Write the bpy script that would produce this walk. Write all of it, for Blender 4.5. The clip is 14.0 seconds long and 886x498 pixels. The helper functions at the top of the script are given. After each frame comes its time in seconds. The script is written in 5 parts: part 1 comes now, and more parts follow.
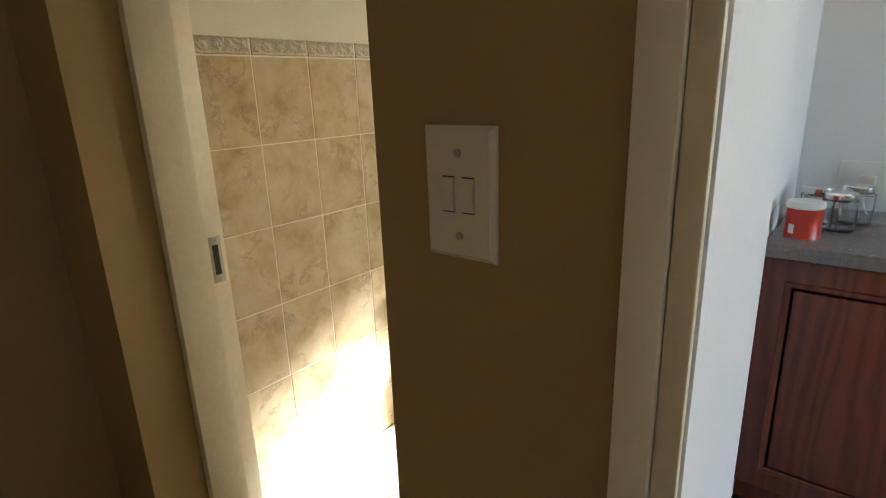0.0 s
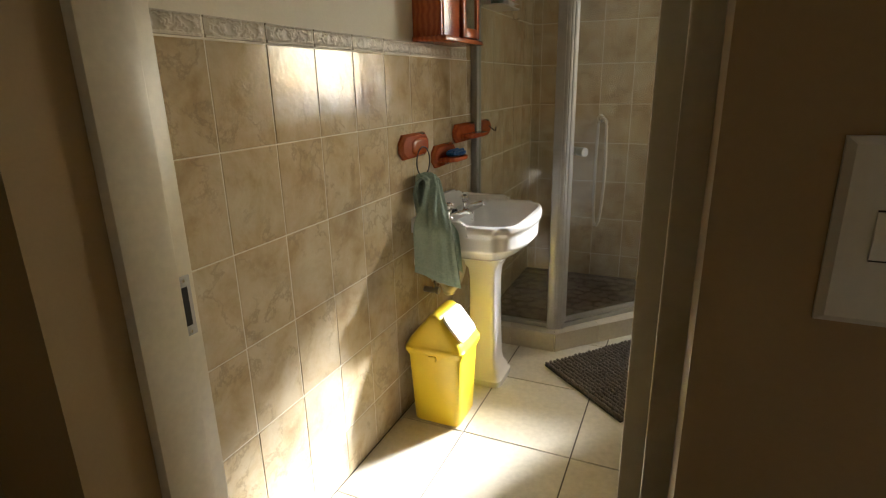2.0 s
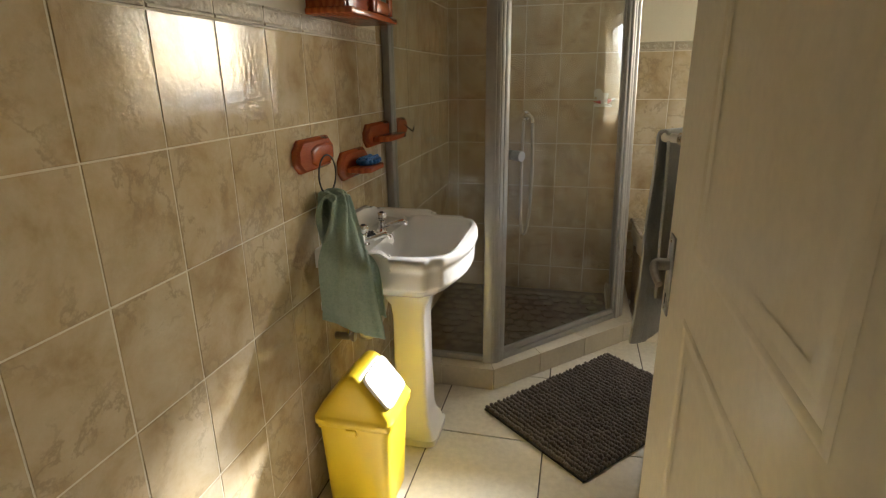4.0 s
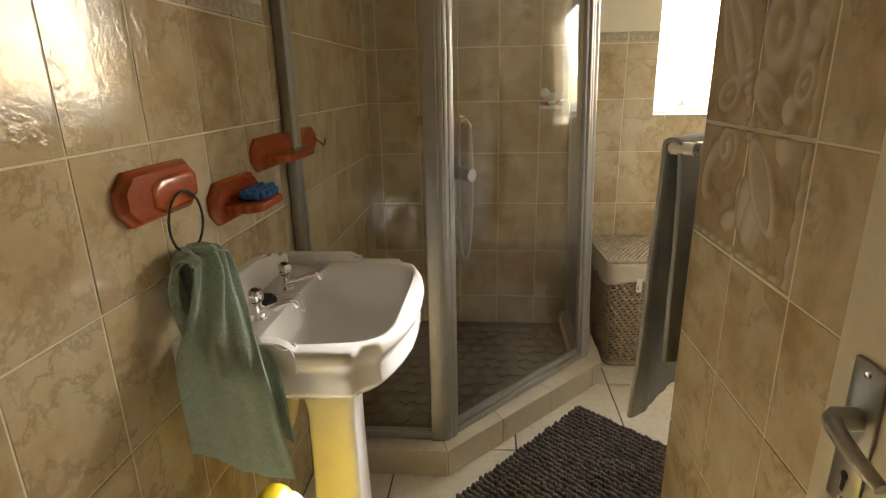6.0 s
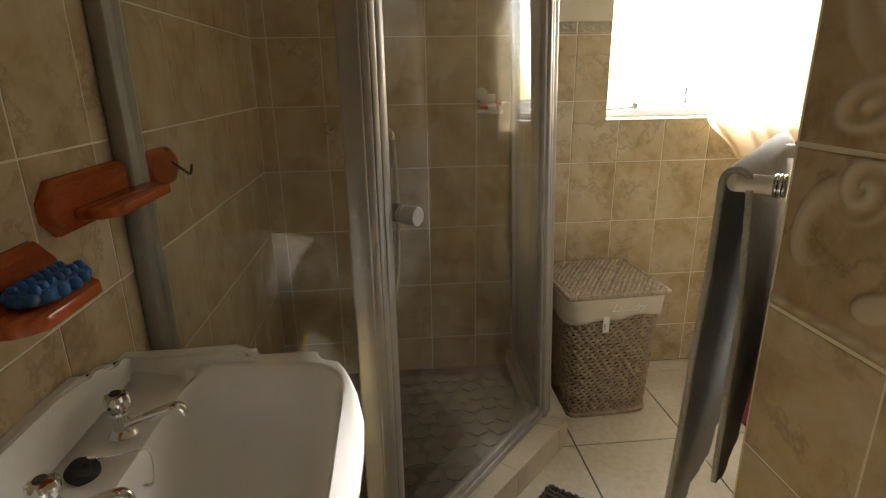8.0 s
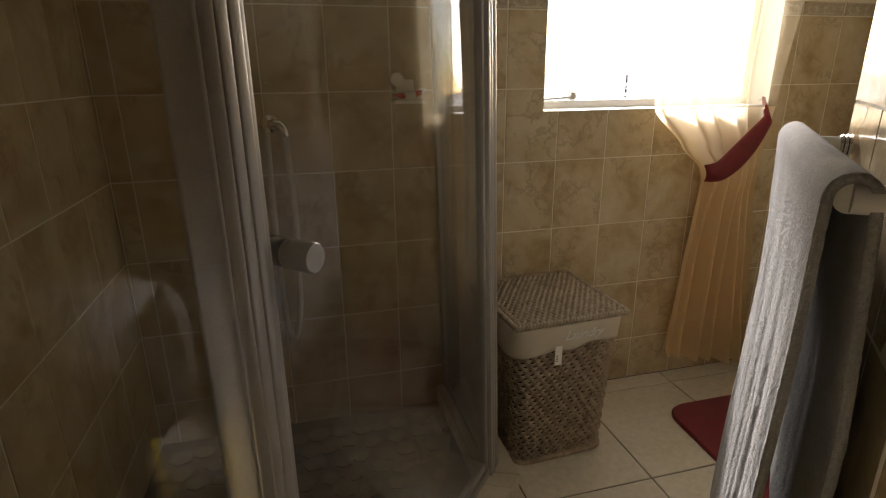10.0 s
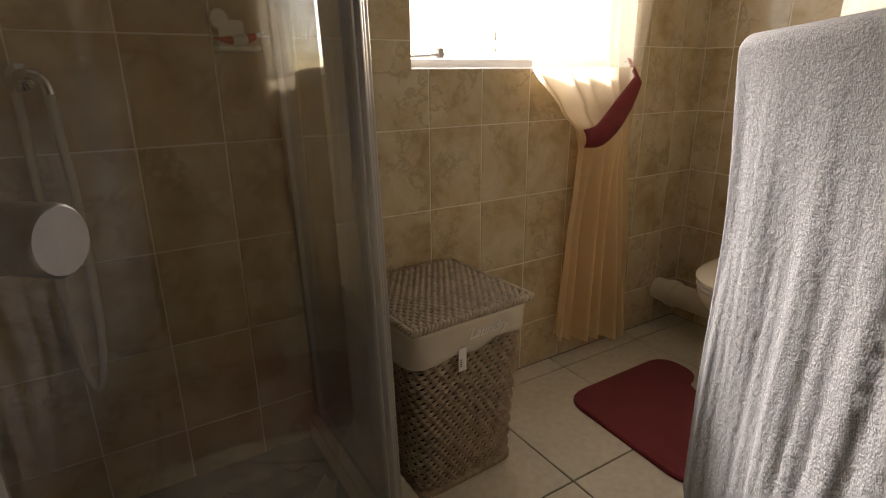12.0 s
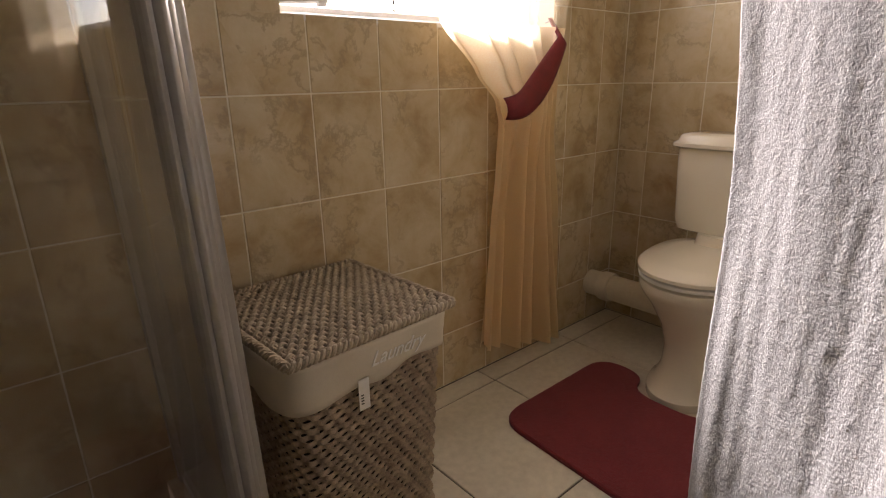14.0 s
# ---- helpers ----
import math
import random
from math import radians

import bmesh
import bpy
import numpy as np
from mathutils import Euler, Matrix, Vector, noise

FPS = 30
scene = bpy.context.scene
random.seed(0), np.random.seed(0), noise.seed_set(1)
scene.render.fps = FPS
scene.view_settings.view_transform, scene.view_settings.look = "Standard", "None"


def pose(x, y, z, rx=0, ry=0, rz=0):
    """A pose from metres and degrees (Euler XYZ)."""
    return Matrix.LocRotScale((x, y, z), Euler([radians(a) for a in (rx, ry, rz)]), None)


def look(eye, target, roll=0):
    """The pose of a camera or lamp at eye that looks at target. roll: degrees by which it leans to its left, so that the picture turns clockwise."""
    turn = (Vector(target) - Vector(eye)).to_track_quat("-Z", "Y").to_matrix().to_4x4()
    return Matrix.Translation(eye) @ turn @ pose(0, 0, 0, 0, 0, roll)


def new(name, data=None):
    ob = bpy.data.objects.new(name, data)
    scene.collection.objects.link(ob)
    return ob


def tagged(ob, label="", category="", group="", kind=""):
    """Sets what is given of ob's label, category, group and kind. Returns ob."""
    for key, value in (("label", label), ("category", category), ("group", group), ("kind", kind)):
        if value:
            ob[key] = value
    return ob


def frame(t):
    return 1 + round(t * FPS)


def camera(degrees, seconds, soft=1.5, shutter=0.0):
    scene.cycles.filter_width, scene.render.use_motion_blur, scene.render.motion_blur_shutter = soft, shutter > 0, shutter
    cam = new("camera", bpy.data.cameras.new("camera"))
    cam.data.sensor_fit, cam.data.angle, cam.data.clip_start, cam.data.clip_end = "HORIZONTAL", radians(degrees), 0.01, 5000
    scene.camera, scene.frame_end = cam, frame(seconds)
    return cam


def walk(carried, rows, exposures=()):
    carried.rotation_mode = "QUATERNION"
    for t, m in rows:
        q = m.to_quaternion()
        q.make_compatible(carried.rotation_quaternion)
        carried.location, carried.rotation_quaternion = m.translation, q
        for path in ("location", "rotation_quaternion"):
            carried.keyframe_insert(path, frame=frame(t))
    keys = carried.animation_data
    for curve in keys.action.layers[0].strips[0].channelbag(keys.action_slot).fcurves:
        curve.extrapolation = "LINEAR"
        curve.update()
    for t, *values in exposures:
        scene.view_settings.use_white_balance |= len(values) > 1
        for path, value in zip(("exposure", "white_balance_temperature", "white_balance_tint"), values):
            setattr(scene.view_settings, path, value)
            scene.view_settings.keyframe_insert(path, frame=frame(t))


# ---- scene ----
cam = camera(78.6, 14.0, 1.2)
PATH = [
    (0, (-0.094, 1.407, 1.327), (-1.307, 2.894, 0.764), -2.0),
    (0.5, (-0.222, 1.406, 1.32), (-1.422, 2.903, 0.755), -1.8),
    (1, (-0.352, 1.392, 1.319), (-1.45, 2.965, 0.753), -1.4),
    (1.5, (-0.446, 1.384, 1.328), (-1.394, 3.05, 0.757), -1.3),
    (2, (-0.535, 1.385, 1.332), (-1.316, 3.131, 0.75), -1.2),
    (2.5, (-0.61, 1.44, 1.32), (-1.283, 3.23, 0.735), -0.9),
    (3, (-0.675, 1.556, 1.309), (-1.26, 3.378, 0.728), -1.3),
    (3.2, (-0.69, 1.609, 1.315), (-1.249, 3.433, 0.717), -1.0),
    (5.3, (-0.868, 2.15, 1.286), (-1.128, 4.044, 0.7), -1.4),
    (5.5, (-0.881, 2.195, 1.281), (-1.11, 4.094, 0.694), -1.2),
    (6, (-0.911, 2.379, 1.283), (-1.082, 4.282, 0.694), -1.2),
    (6.5, (-0.92, 2.526, 1.279), (-1.033, 4.433, 0.688), -1.1),
    (7, (-0.94, 2.675, 1.276), (-0.979, 4.584, 0.682), -1.1),
    (7.5, (-0.98, 2.803, 1.283), (-0.918, 4.71, 0.685), -1.0),
    (8, (-1.013, 2.913, 1.286), (-0.84, 4.812, 0.684), -0.9),
    (8.2, (-0.99, 2.927, 1.261), (-0.803, 4.831, 0.68), -1.1),
    (10.3, (-0.967, 3.402, 1.227), (-0.4, 5.217, 0.608), -0.4),
    (10.5, (-0.954, 3.454, 1.211), (-0.327, 5.249, 0.591), -0.4),
    (11, (-0.946, 3.556, 1.165), (-0.154, 5.286, 0.549), -0.6),
    (11.5, (-0.945, 3.608, 1.131), (-0.053, 5.29, 0.518), -0.5),
    (12, (-0.938, 3.657, 1.096), (0.07, 5.272, 0.484), -0.6),
    (12.5, (-0.898, 3.703, 1.069), (0.188, 5.269, 0.461), -0.7),
    (13, (-0.812, 3.779, 1.044), (0.323, 5.31, 0.436), -1.0),
    (13.5, (-0.759, 3.856, 1.011), (0.424, 5.349, 0.402), -0.9),
    (14, (-0.714, 3.894, 0.972), (0.526, 5.343, 0.37), -1.0),
]
EXPOSURES = [(0, 3.4, 6050, 9), (0.5, 3.45, 6050, 9), (1.5, 2.97, 5950, 9), (3, 2.67, 5950, 9), (5.5, 2.8, 6350, 10), (7, 2.85, 6450, 11), (8, 2.35, 6450, 12), (10.5, 1.44, 6550, 18), (12, 1.5, 6550, 20), (13.5, 1.65, 6550, 24), (14, 1.8, 6500, 26)]
walk(cam, [(t, look(eye, target, roll)) for t, eye, target, roll in PATH], EXPOSURES)

# ---- world, sun, large lights ----
SUN_TRAVEL = Vector((-0.535, -0.86, -0.46)).normalized()
SUN_ELEV = math.asin(-SUN_TRAVEL.z)
world = bpy.data.worlds.new("world")
scene.world = world
world.use_nodes = True
wn = world.node_tree
sky = wn.nodes.new("ShaderNodeTexSky")
sky.sky_type = "NISHITA"
sky.sun_disc = False
sky.sun_elevation = SUN_ELEV
sky.sun_rotation = math.atan2(-SUN_TRAVEL.x, -SUN_TRAVEL.y)
wn.links.new(sky.outputs["Color"], wn.nodes["Background"].inputs["Color"])
wn.nodes["Background"].inputs["Strength"].default_value = 0.15
sun = new("sun", bpy.data.lights.new("sun", "SUN"))
sun.data.energy, sun.data.angle, sun.data.color = 5.0, radians(9.0), (1.0, 0.965, 0.91)
sun.matrix_world = look((0, 0, 5), Vector((0, 0, 5)) + SUN_TRAVEL)


def window_light(name, m, w, h, watts, colour):
    lamp = new(name, bpy.data.lights.new(name, "AREA"))
    lamp.data.shape, lamp.data.size, lamp.data.size_y = "RECTANGLE", w, h
    lamp.data.energy, lamp.data.color = watts, colour
    lamp.matrix_world = m
    return lamp


# skylight in the bathroom window's and the kitchen window's opening
window_light("bathroom_window_skylight", look((0.33, 5.4, 1.5), (0.33, 4.4, 0.75)), 0.9, 0.7, 3.3, (1.0, 0.95, 0.85))
window_light("kitchen_window_skylight", look((2.62, 2.85, 1.52), (0.0, 2.85, 1.2)), 1.2, 0.9, 0.38, (0.84, 0.91, 1.0))


# ---- materials ----
def material(name, base, rough=0.5, metal=0.0):
    """An empty Principled material with its tree, shader and object coordinates."""
    m = bpy.data.materials.new(name)
    m.use_nodes = True
    t = m.node_tree
    b = t.nodes["Principled BSDF"]
    b.inputs["Base Color"].default_value = (*base, 1)
    b.inputs["Roughness"].default_value = rough
    b.inputs["Metallic"].default_value = metal
    return m, t, b


def node(t, kind, **inputs):
    n = t.nodes.new(kind)
    for k, v in inputs.items():
        n.inputs[k.replace("_", " ")].default_value = v
    return n


def coords(t, scale=(1, 1, 1), world_space=False, shift=False):
    tc = t.nodes.new("ShaderNodeTexCoord")
    mp = t.nodes.new("ShaderNodeMapping")
    mp.inputs["Scale"].default_value = scale
    if world_space:
        g = t.nodes.new("ShaderNodeNewGeometry")
        t.links.new(g.outputs["Position"], mp.inputs["Vector"])
    else:
        t.links.new(tc.outputs["Object"], mp.inputs["Vector"])
    if shift:
        oi = t.nodes.new("ShaderNodeObjectInfo")
        mul = t.nodes.new("ShaderNodeMath")
        mul.operation = "MULTIPLY"
        mul.inputs[1].default_value = 37.0
        t.links.new(oi.outputs["Random"], mul.inputs[0])
        cb = t.nodes.new("ShaderNodeCombineXYZ")
        for i in range(3):
            t.links.new(mul.outputs[0], cb.inputs[i])
        t.links.new(cb.outputs[0], mp.inputs["Location"])
    return mp.outputs["Vector"]


def noise_tex(t, vec, scale, detail=4, rough=0.55, distortion=0.0):
    n = node(t, "ShaderNodeTexNoise", Scale=scale, Detail=detail, Roughness=rough, Distortion=distortion)
    t.links.new(vec, n.inputs["Vector"])
    return n.outputs["Fac"]


def ramp(t, fac, *stops):
    r = t.nodes.new("ShaderNodeValToRGB")
    e = r.color_ramp.elements
    while len(e) < len(stops):
        e.new(0.5)
    for el, (p, c) in zip(e, stops):
        el.position = p
        el.color = (*c, 1) if len(c) == 3 else c
    t.links.new(fac, r.inputs["Fac"])
    return r.outputs["Color"]


def mix(t, fac, a, b, mode="MIX"):
    m = t.nodes.new("ShaderNodeMix")
    m.data_type, m.blend_type = "RGBA", mode
    if isinstance(fac, float):
        m.inputs[0].default_value = fac
    else:
        t.links.new(fac, m.inputs[0])
    for i, v in ((6, a), (7, b)):
        if isinstance(v, tuple):
            m.inputs[i].default_value = (*v, 1)
        else:
            t.links.new(v, m.inputs[i])
    return m.outputs[2]


def bump(t, b, height, strength, distance, old=None):
    n = node(t, "ShaderNodeBump", Strength=strength, Distance=distance)
    t.links.new(height, n.inputs["Height"])
    if old is not None:
        t.links.new(old, n.inputs["Normal"])
    t.links.new(n.outputs["Normal"], b.inputs["Normal"])
    return n.outputs["Normal"]


def spread_rough(t, b, fac, lo, hi):
    m = node(t, "ShaderNodeMapRange")
    m.inputs["To Min"].default_value, m.inputs["To Max"].default_value = lo, hi
    t.links.new(fac, m.inputs["Value"])
    t.links.new(m.outputs["Result"], b.inputs["Roughness"])


def mottled(name, c1, c2, scale, rough, metal=0.0, bumps=(0.15, 0.001), fine=120.0, fine_mix=0.15, world_space=False, rspread=0.08):
    """Two-scale mottling of two colours, with fine relief and uneven gloss."""
    m, t, b = material(name, c1, rough, metal)
    v = coords(t, world_space=world_space)
    big = noise_tex(t, v, scale, 5)
    small = noise_tex(t, v, fine, 3)
    col = ramp(t, big, (0.32, c1), (0.68, c2))
    col = mix(t, fine_mix, col, ramp(t, small, (0.3, tuple(x * 0.7 for x in c1)), (0.7, tuple(min(1, x * 1.15) for x in c2))))
    t.links.new(col, b.inputs["Base Color"])
    spread_rough(t, b, big, max(0.02, rough - rspread), min(1, rough + rspread))
    if bumps[0] > 0:
        bump(t, b, small, bumps[0], bumps[1])
    return m


def glazed_tile(name, tint=(1, 1, 1), rough=0.032, pale=None):
    """Beige glazed tile with warm clouds and thin grey-brown veins, each tile different."""
    m, t, b = material(name, (0.6, 0.5, 0.36), rough)
    v = coords(t, shift=True)
    cloud = noise_tex(t, v, 7.5, 6, 0.62, 0.35)
    col = ramp(t, cloud, (0.28, (0.40 * tint[0], 0.285 * tint[1], 0.15 * tint[2])), (0.48, (0.55 * tint[0], 0.44 * tint[1], 0.275 * tint[2])), (0.74, (0.66 * tint[0], 0.575 * tint[1], 0.42 * tint[2])))
    warp = noise_tex(t, v, 6.5, 6, 0.66, 0.25)
    ridge = ramp(t, warp, (0.468, (0, 0, 0)), (0.5, (1, 1, 1)), (0.532, (0, 0, 0)))
    gate = ramp(t, noise_tex(t, v, 6, 2), (0.42, (0, 0, 0)), (0.56, (1, 1, 1)))
    veins = mix(t, 1.0, ridge, gate, "MULTIPLY")
    bw = t.nodes.new("ShaderNodeRGBToBW")
    t.links.new(veins, bw.inputs[0])
    damp = t.nodes.new("ShaderNodeMath")
    damp.operation, damp.inputs[1].default_value = "MULTIPLY", 0.6
    t.links.new(bw.outputs[0], damp.inputs[0])
    col = mix(t, damp.outputs[0], col, (0.33 * tint[0], 0.255 * tint[1], 0.165 * tint[2]))
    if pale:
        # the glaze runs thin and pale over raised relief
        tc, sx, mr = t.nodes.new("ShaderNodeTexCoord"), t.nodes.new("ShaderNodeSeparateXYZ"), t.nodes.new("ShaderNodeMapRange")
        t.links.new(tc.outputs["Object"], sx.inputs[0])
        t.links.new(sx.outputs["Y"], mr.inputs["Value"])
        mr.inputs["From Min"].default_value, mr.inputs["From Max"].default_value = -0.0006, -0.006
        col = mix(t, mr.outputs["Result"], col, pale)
    t.links.new(col, b.inputs["Base Color"])
    spread_rough(t, b, noise_tex(t, v, 14, 3), rough - 0.02, rough + 0.03)
    # slow waves of the glaze, gathered into ripples and pits along the veins
    n = bump(t, b, noise_tex(t, v, 16, 2), 0.12, 0.002)
    n = bump(t, b, noise_tex(t, v, 60, 3), 0.5, 0.001, n)
    bump(t, b, bw.outputs[0], 0.25, 0.0007, n)
    b.inputs["Specular IOR Level"].default_value = 0.34
    return m


def wood(name, dark, light, rough=0.3, grain_scale=(9, 1.2, 9), swirl=6.0):
    m, t, b = material(name, light, rough)
    v = coords(t, grain_scale)
    w = node(t, "ShaderNodeTexWave", Scale=1.6, Distortion=swirl, Detail=3.0)
    t.links.new(v, w.inputs["Vector"])
    grain = noise_tex(t, coords(t, tuple(9 * g for g in grain_scale)), 4, 4)
    col = mix(t, 0.4, ramp(t, w.outputs["Fac"], (0.1, dark), (0.9, light)), ramp(t, grain, (0.3, dark), (0.7, light)))
    t.links.new(col, b.inputs["Base Color"])
    bump(t, b, grain, 0.08, 0.0006)
    b.inputs["Coat Weight"].default_value = 0.18
    b.inputs["Coat Roughness"].default_value = 0.15
    return m


def terry(name, c1, c2, scale=420.0, strength=0.9, depth=0.004):
    """Looped towelling: fine clumped pile with sheen."""
    m, t, b = material(name, c1, 0.95)
    v = coords(t)
    clump = noise_tex(t, v, scale * 0.4, 3, 0.6)
    loop = noise_tex(t, v, scale, 3, 0.7)
    broad = noise_tex(t, v, 9, 3)
    col = mix(t, 0.5, ramp(t, loop, (0.3, c1), (0.7, c2)), ramp(t, clump, (0.3, c1), (0.7, c2)))
    col = mix(t, 0.25, col, ramp(t, broad, (0.3, tuple(x * 0.8 for x in c1)), (0.7, c2)))
    t.links.new(col, b.inputs["Base Color"])
    n = bump(t, b, clump, strength * 0.7, depth)
    bump(t, b, loop, strength, depth * 0.6, n)
    b.inputs["Sheen Weight"].default_value = 0.15
    return m


def glass(name, tint, rough, film=0.0):
    m, t, b = material(name, tint, rough)
    b.inputs["Transmission Weight"].default_value = 1.0
    b.inputs["IOR"].default_value = 1.45
    if film:
        # dried soap film: a thin veil of diffuse over clear glass
        out = t.nodes["Material Output"]
        clear = t.nodes.new("ShaderNodeBsdfTransparent")
        clear.inputs["Color"].default_value = (*tint, 1)
        gl = node(t, "ShaderNodeBsdfGlossy", Roughness=0.03)
        lw = node(t, "ShaderNodeLayerWeight", Blend=0.5)
        pw = t.nodes.new("ShaderNodeMath")
        pw.operation, pw.inputs[1].default_value = "POWER", 4.5
        t.links.new(lw.outputs["Facing"], pw.inputs[0])
        fr = node(t, "ShaderNodeMapRange")
        fr.inputs["To Min"].default_value, fr.inputs["To Max"].default_value = 0.06, 0.9
        t.links.new(pw.outputs[0], fr.inputs["Value"])
        ms = t.nodes.new("ShaderNodeMixShader")
        t.links.new(fr.outputs[0], ms.inputs[0])
        t.links.new(clear.outputs[0], ms.inputs[1])
        t.links.new(gl.outputs[0], ms.inputs[2])
        df = node(t, "ShaderNodeBsdfDiffuse", Color=(0.75, 0.73, 0.68, 1))
        v = coords(t, (1, 1, 0.5), world_space=True)
        fac = ramp(t, noise_tex(t, v, 5, 6, 0.65), (0.35, (film * 0.5,) * 3), (0.75, (film * 1.6,) * 3))
        mf = t.nodes.new("ShaderNodeMixShader")
        t.links.new(fac, mf.inputs[0])
        t.links.new(ms.outputs[0], mf.inputs[1])
        t.links.new(df.outputs[0], mf.inputs[2])
        t.links.new(mf.outputs[0], out.inputs["Surface"])
    return m


M = {}
M["tile"] = glazed_tile("beige_glazed_tile")
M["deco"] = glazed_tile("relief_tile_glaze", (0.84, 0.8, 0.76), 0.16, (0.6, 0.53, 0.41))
M["knob"] = mottled("satin_grey_metal", (0.40, 0.39, 0.38), (0.47, 0.46, 0.45), 20, 0.38, 0.7)
M["border"] = mottled("border_tile_glaze", (0.40, 0.34, 0.245), (0.47, 0.405, 0.30), 30, 0.34)
M["border_pale"] = mottled("border_tile_pale_glaze", (0.50, 0.44, 0.335), (0.58, 0.52, 0.41), 30, 0.32)
M["paint"] = mottled("cream_wall_paint", (0.74, 0.68, 0.54), (0.79, 0.74, 0.61), 2.0, 0.6, bumps=(0.12, 0.001), fine=160, fine_mix=0.08, world_space=True)
M["hall_paint"] = mottled("ochre_wall_paint", (0.315, 0.213, 0.092), (0.36, 0.25, 0.112), 2.0, 0.55, bumps=(0.2, 0.001), fine=140, fine_mix=0.08, world_space=True)
M["white_paint"] = mottled("white_wall_paint", (0.74, 0.73, 0.72), (0.8, 0.79, 0.78), 2.0, 0.6, fine=150, fine_mix=0.06, world_space=True)
M["ceiling"] = mottled("white_ceiling_paint", (0.78, 0.76, 0.72), (0.82, 0.8, 0.76), 1.5, 0.8, world_space=True)
M["frame"] = mottled("cream_frame_enamel", (0.66, 0.58, 0.42), (0.72, 0.65, 0.49), 6, 0.35, bumps=(0.1, 0.0008), fine=60)
M["door"] = mottled("cream_door_paint", (0.70, 0.62, 0.46), (0.76, 0.69, 0.53), 5, 0.4, bumps=(0.12, 0.0008), fine=50)
M["floor_tile"] = mottled("ivory_floor_tile", (0.68, 0.625, 0.515), (0.76, 0.71, 0.60), 5, 0.18, bumps=(0.08, 0.001), fine=45, fine_mix=0.25, world_space=True)
M["grout"] = mottled("dark_floor_grout", (0.07, 0.06, 0.05), (0.13, 0.11, 0.09), 20, 0.9, world_space=True)
M["kerb"] = mottled("cream_kerb_tile", (0.56, 0.50, 0.395), (0.64, 0.58, 0.47), 9, 0.22, bumps=(0.1, 0.001), fine=60)
M["porcelain"] = mottled("white_porcelain", (0.82, 0.80, 0.76), (0.85, 0.83, 0.79), 4, 0.07, bumps=(0.0, 0), fine_mix=0.02, rspread=0.03)
M["cream_porcelain"] = mottled("ivory_porcelain", (0.76, 0.70, 0.57), (0.79, 0.73, 0.61), 4, 0.08, bumps=(0.0, 0), fine_mix=0.02, rspread=0.03)
M["chrome"] = mottled("chrome", (0.82, 0.82, 0.82), (0.88, 0.88, 0.87), 25, 0.12, 1.0, bumps=(0.0, 0), fine_mix=0.05)
M["alu"] = mottled("satin_aluminium", (0.38, 0.37, 0.355), (0.44, 0.43, 0.415), 18, 0.36, 0.5, bumps=(0.05, 0.0005), fine=200)
M["alu_grey"] = mottled("grey_aluminium", (0.30, 0.29, 0.27), (0.36, 0.35, 0.33), 10, 0.45, 0.6, bumps=(0.05, 0.0005))
# near-black colour painted in for the shade inside holes, gaps and the basket
M["dark"] = mottled("painted_recess_shade", (0.015, 0.013, 0.011), (0.03, 0.026, 0.02), 20, 0.8)
M["rubber"] = mottled("black_rubber", (0.02, 0.02, 0.02), (0.035, 0.035, 0.035), 30, 0.6)
M["wood"] = wood("varnished_red_wood", (0.30, 0.048, 0.010), (0.52, 0.125, 0.026), 0.26)
M["cupboard"] = wood("dark_red_cupboard_wood", (0.12, 0.022, 0.01), (0.21, 0.05, 0.022), 0.35, (5, 5, 0.5), 14.0)
M["counter"] = mottled("grey_brown_worktop", (0.16, 0.135, 0.12), (0.24, 0.21, 0.19), 60, 0.25, fine=260, fine_mix=0.5)
M["yellow"] = mottled("yellow_plastic", (0.86, 0.60, 0.02), (0.90, 0.66, 0.03), 8, 0.3, bumps=(0.05, 0.0006), fine=90, fine_mix=0.05)
M["white_plastic"] = mottled("white_plastic", (0.78, 0.76, 0.70), (0.82, 0.8, 0.75), 8, 0.3, bumps=(0.03, 0.0005), fine_mix=0.05)
M["switch"] = mottled("ivory_switch_plastic", (0.66, 0.62, 0.50), (0.70, 0.66, 0.55), 20, 0.35, bumps=(0.03, 0.0005), fine_mix=0.08)
M["blue"] = mottled("blue_rubber", (0.01, 0.10, 0.36), (0.02, 0.15, 0.45), 40, 0.4)
M["green_towel"] = terry("green_towelling", (0.28, 0.385, 0.31), (0.48, 0.585, 0.495), 300, 0.9, 0.004)
M["grey_towel"] = terry("grey_towelling", (0.275, 0.27, 0.257), (0.56, 0.557, 0.535), 420, 0.9, 0.0034)
M["mat"] = terry("charcoal_chenille", (0.09, 0.071, 0.063), (0.24, 0.2, 0.175), 300, 0.9, 0.004)
M["rug"] = terry("maroon_pile", (0.15, 0.014, 0.02), (0.25, 0.03, 0.038), 260, 0.8, 0.003)
M["maroon"] = mottled("maroon_satin", (0.15, 0.008, 0.014), (0.21, 0.014, 0.02), 30, 0.5)
M["wicker"] = mottled("grey_brown_wicker", (0.19, 0.14, 0.095), (0.48, 0.38, 0.27), 40, 0.6, bumps=(0.4, 0.001), fine=300, fine_mix=0.3)
M["wicker_pale"] = mottled("pale_straw_wicker", (0.25, 0.2, 0.14), (0.56, 0.47, 0.345), 40, 0.6, bumps=(0.4, 0.001), fine=300, fine_mix=0.3)
M["liner"] = mottled("ivory_cotton", (0.56, 0.50, 0.40), (0.63, 0.57, 0.46), 12, 0.85, bumps=(0.25, 0.0006), fine=500)
M["paper"] = mottled("white_paper", (0.75, 0.74, 0.72), (0.8, 0.79, 0.77), 20, 0.7)
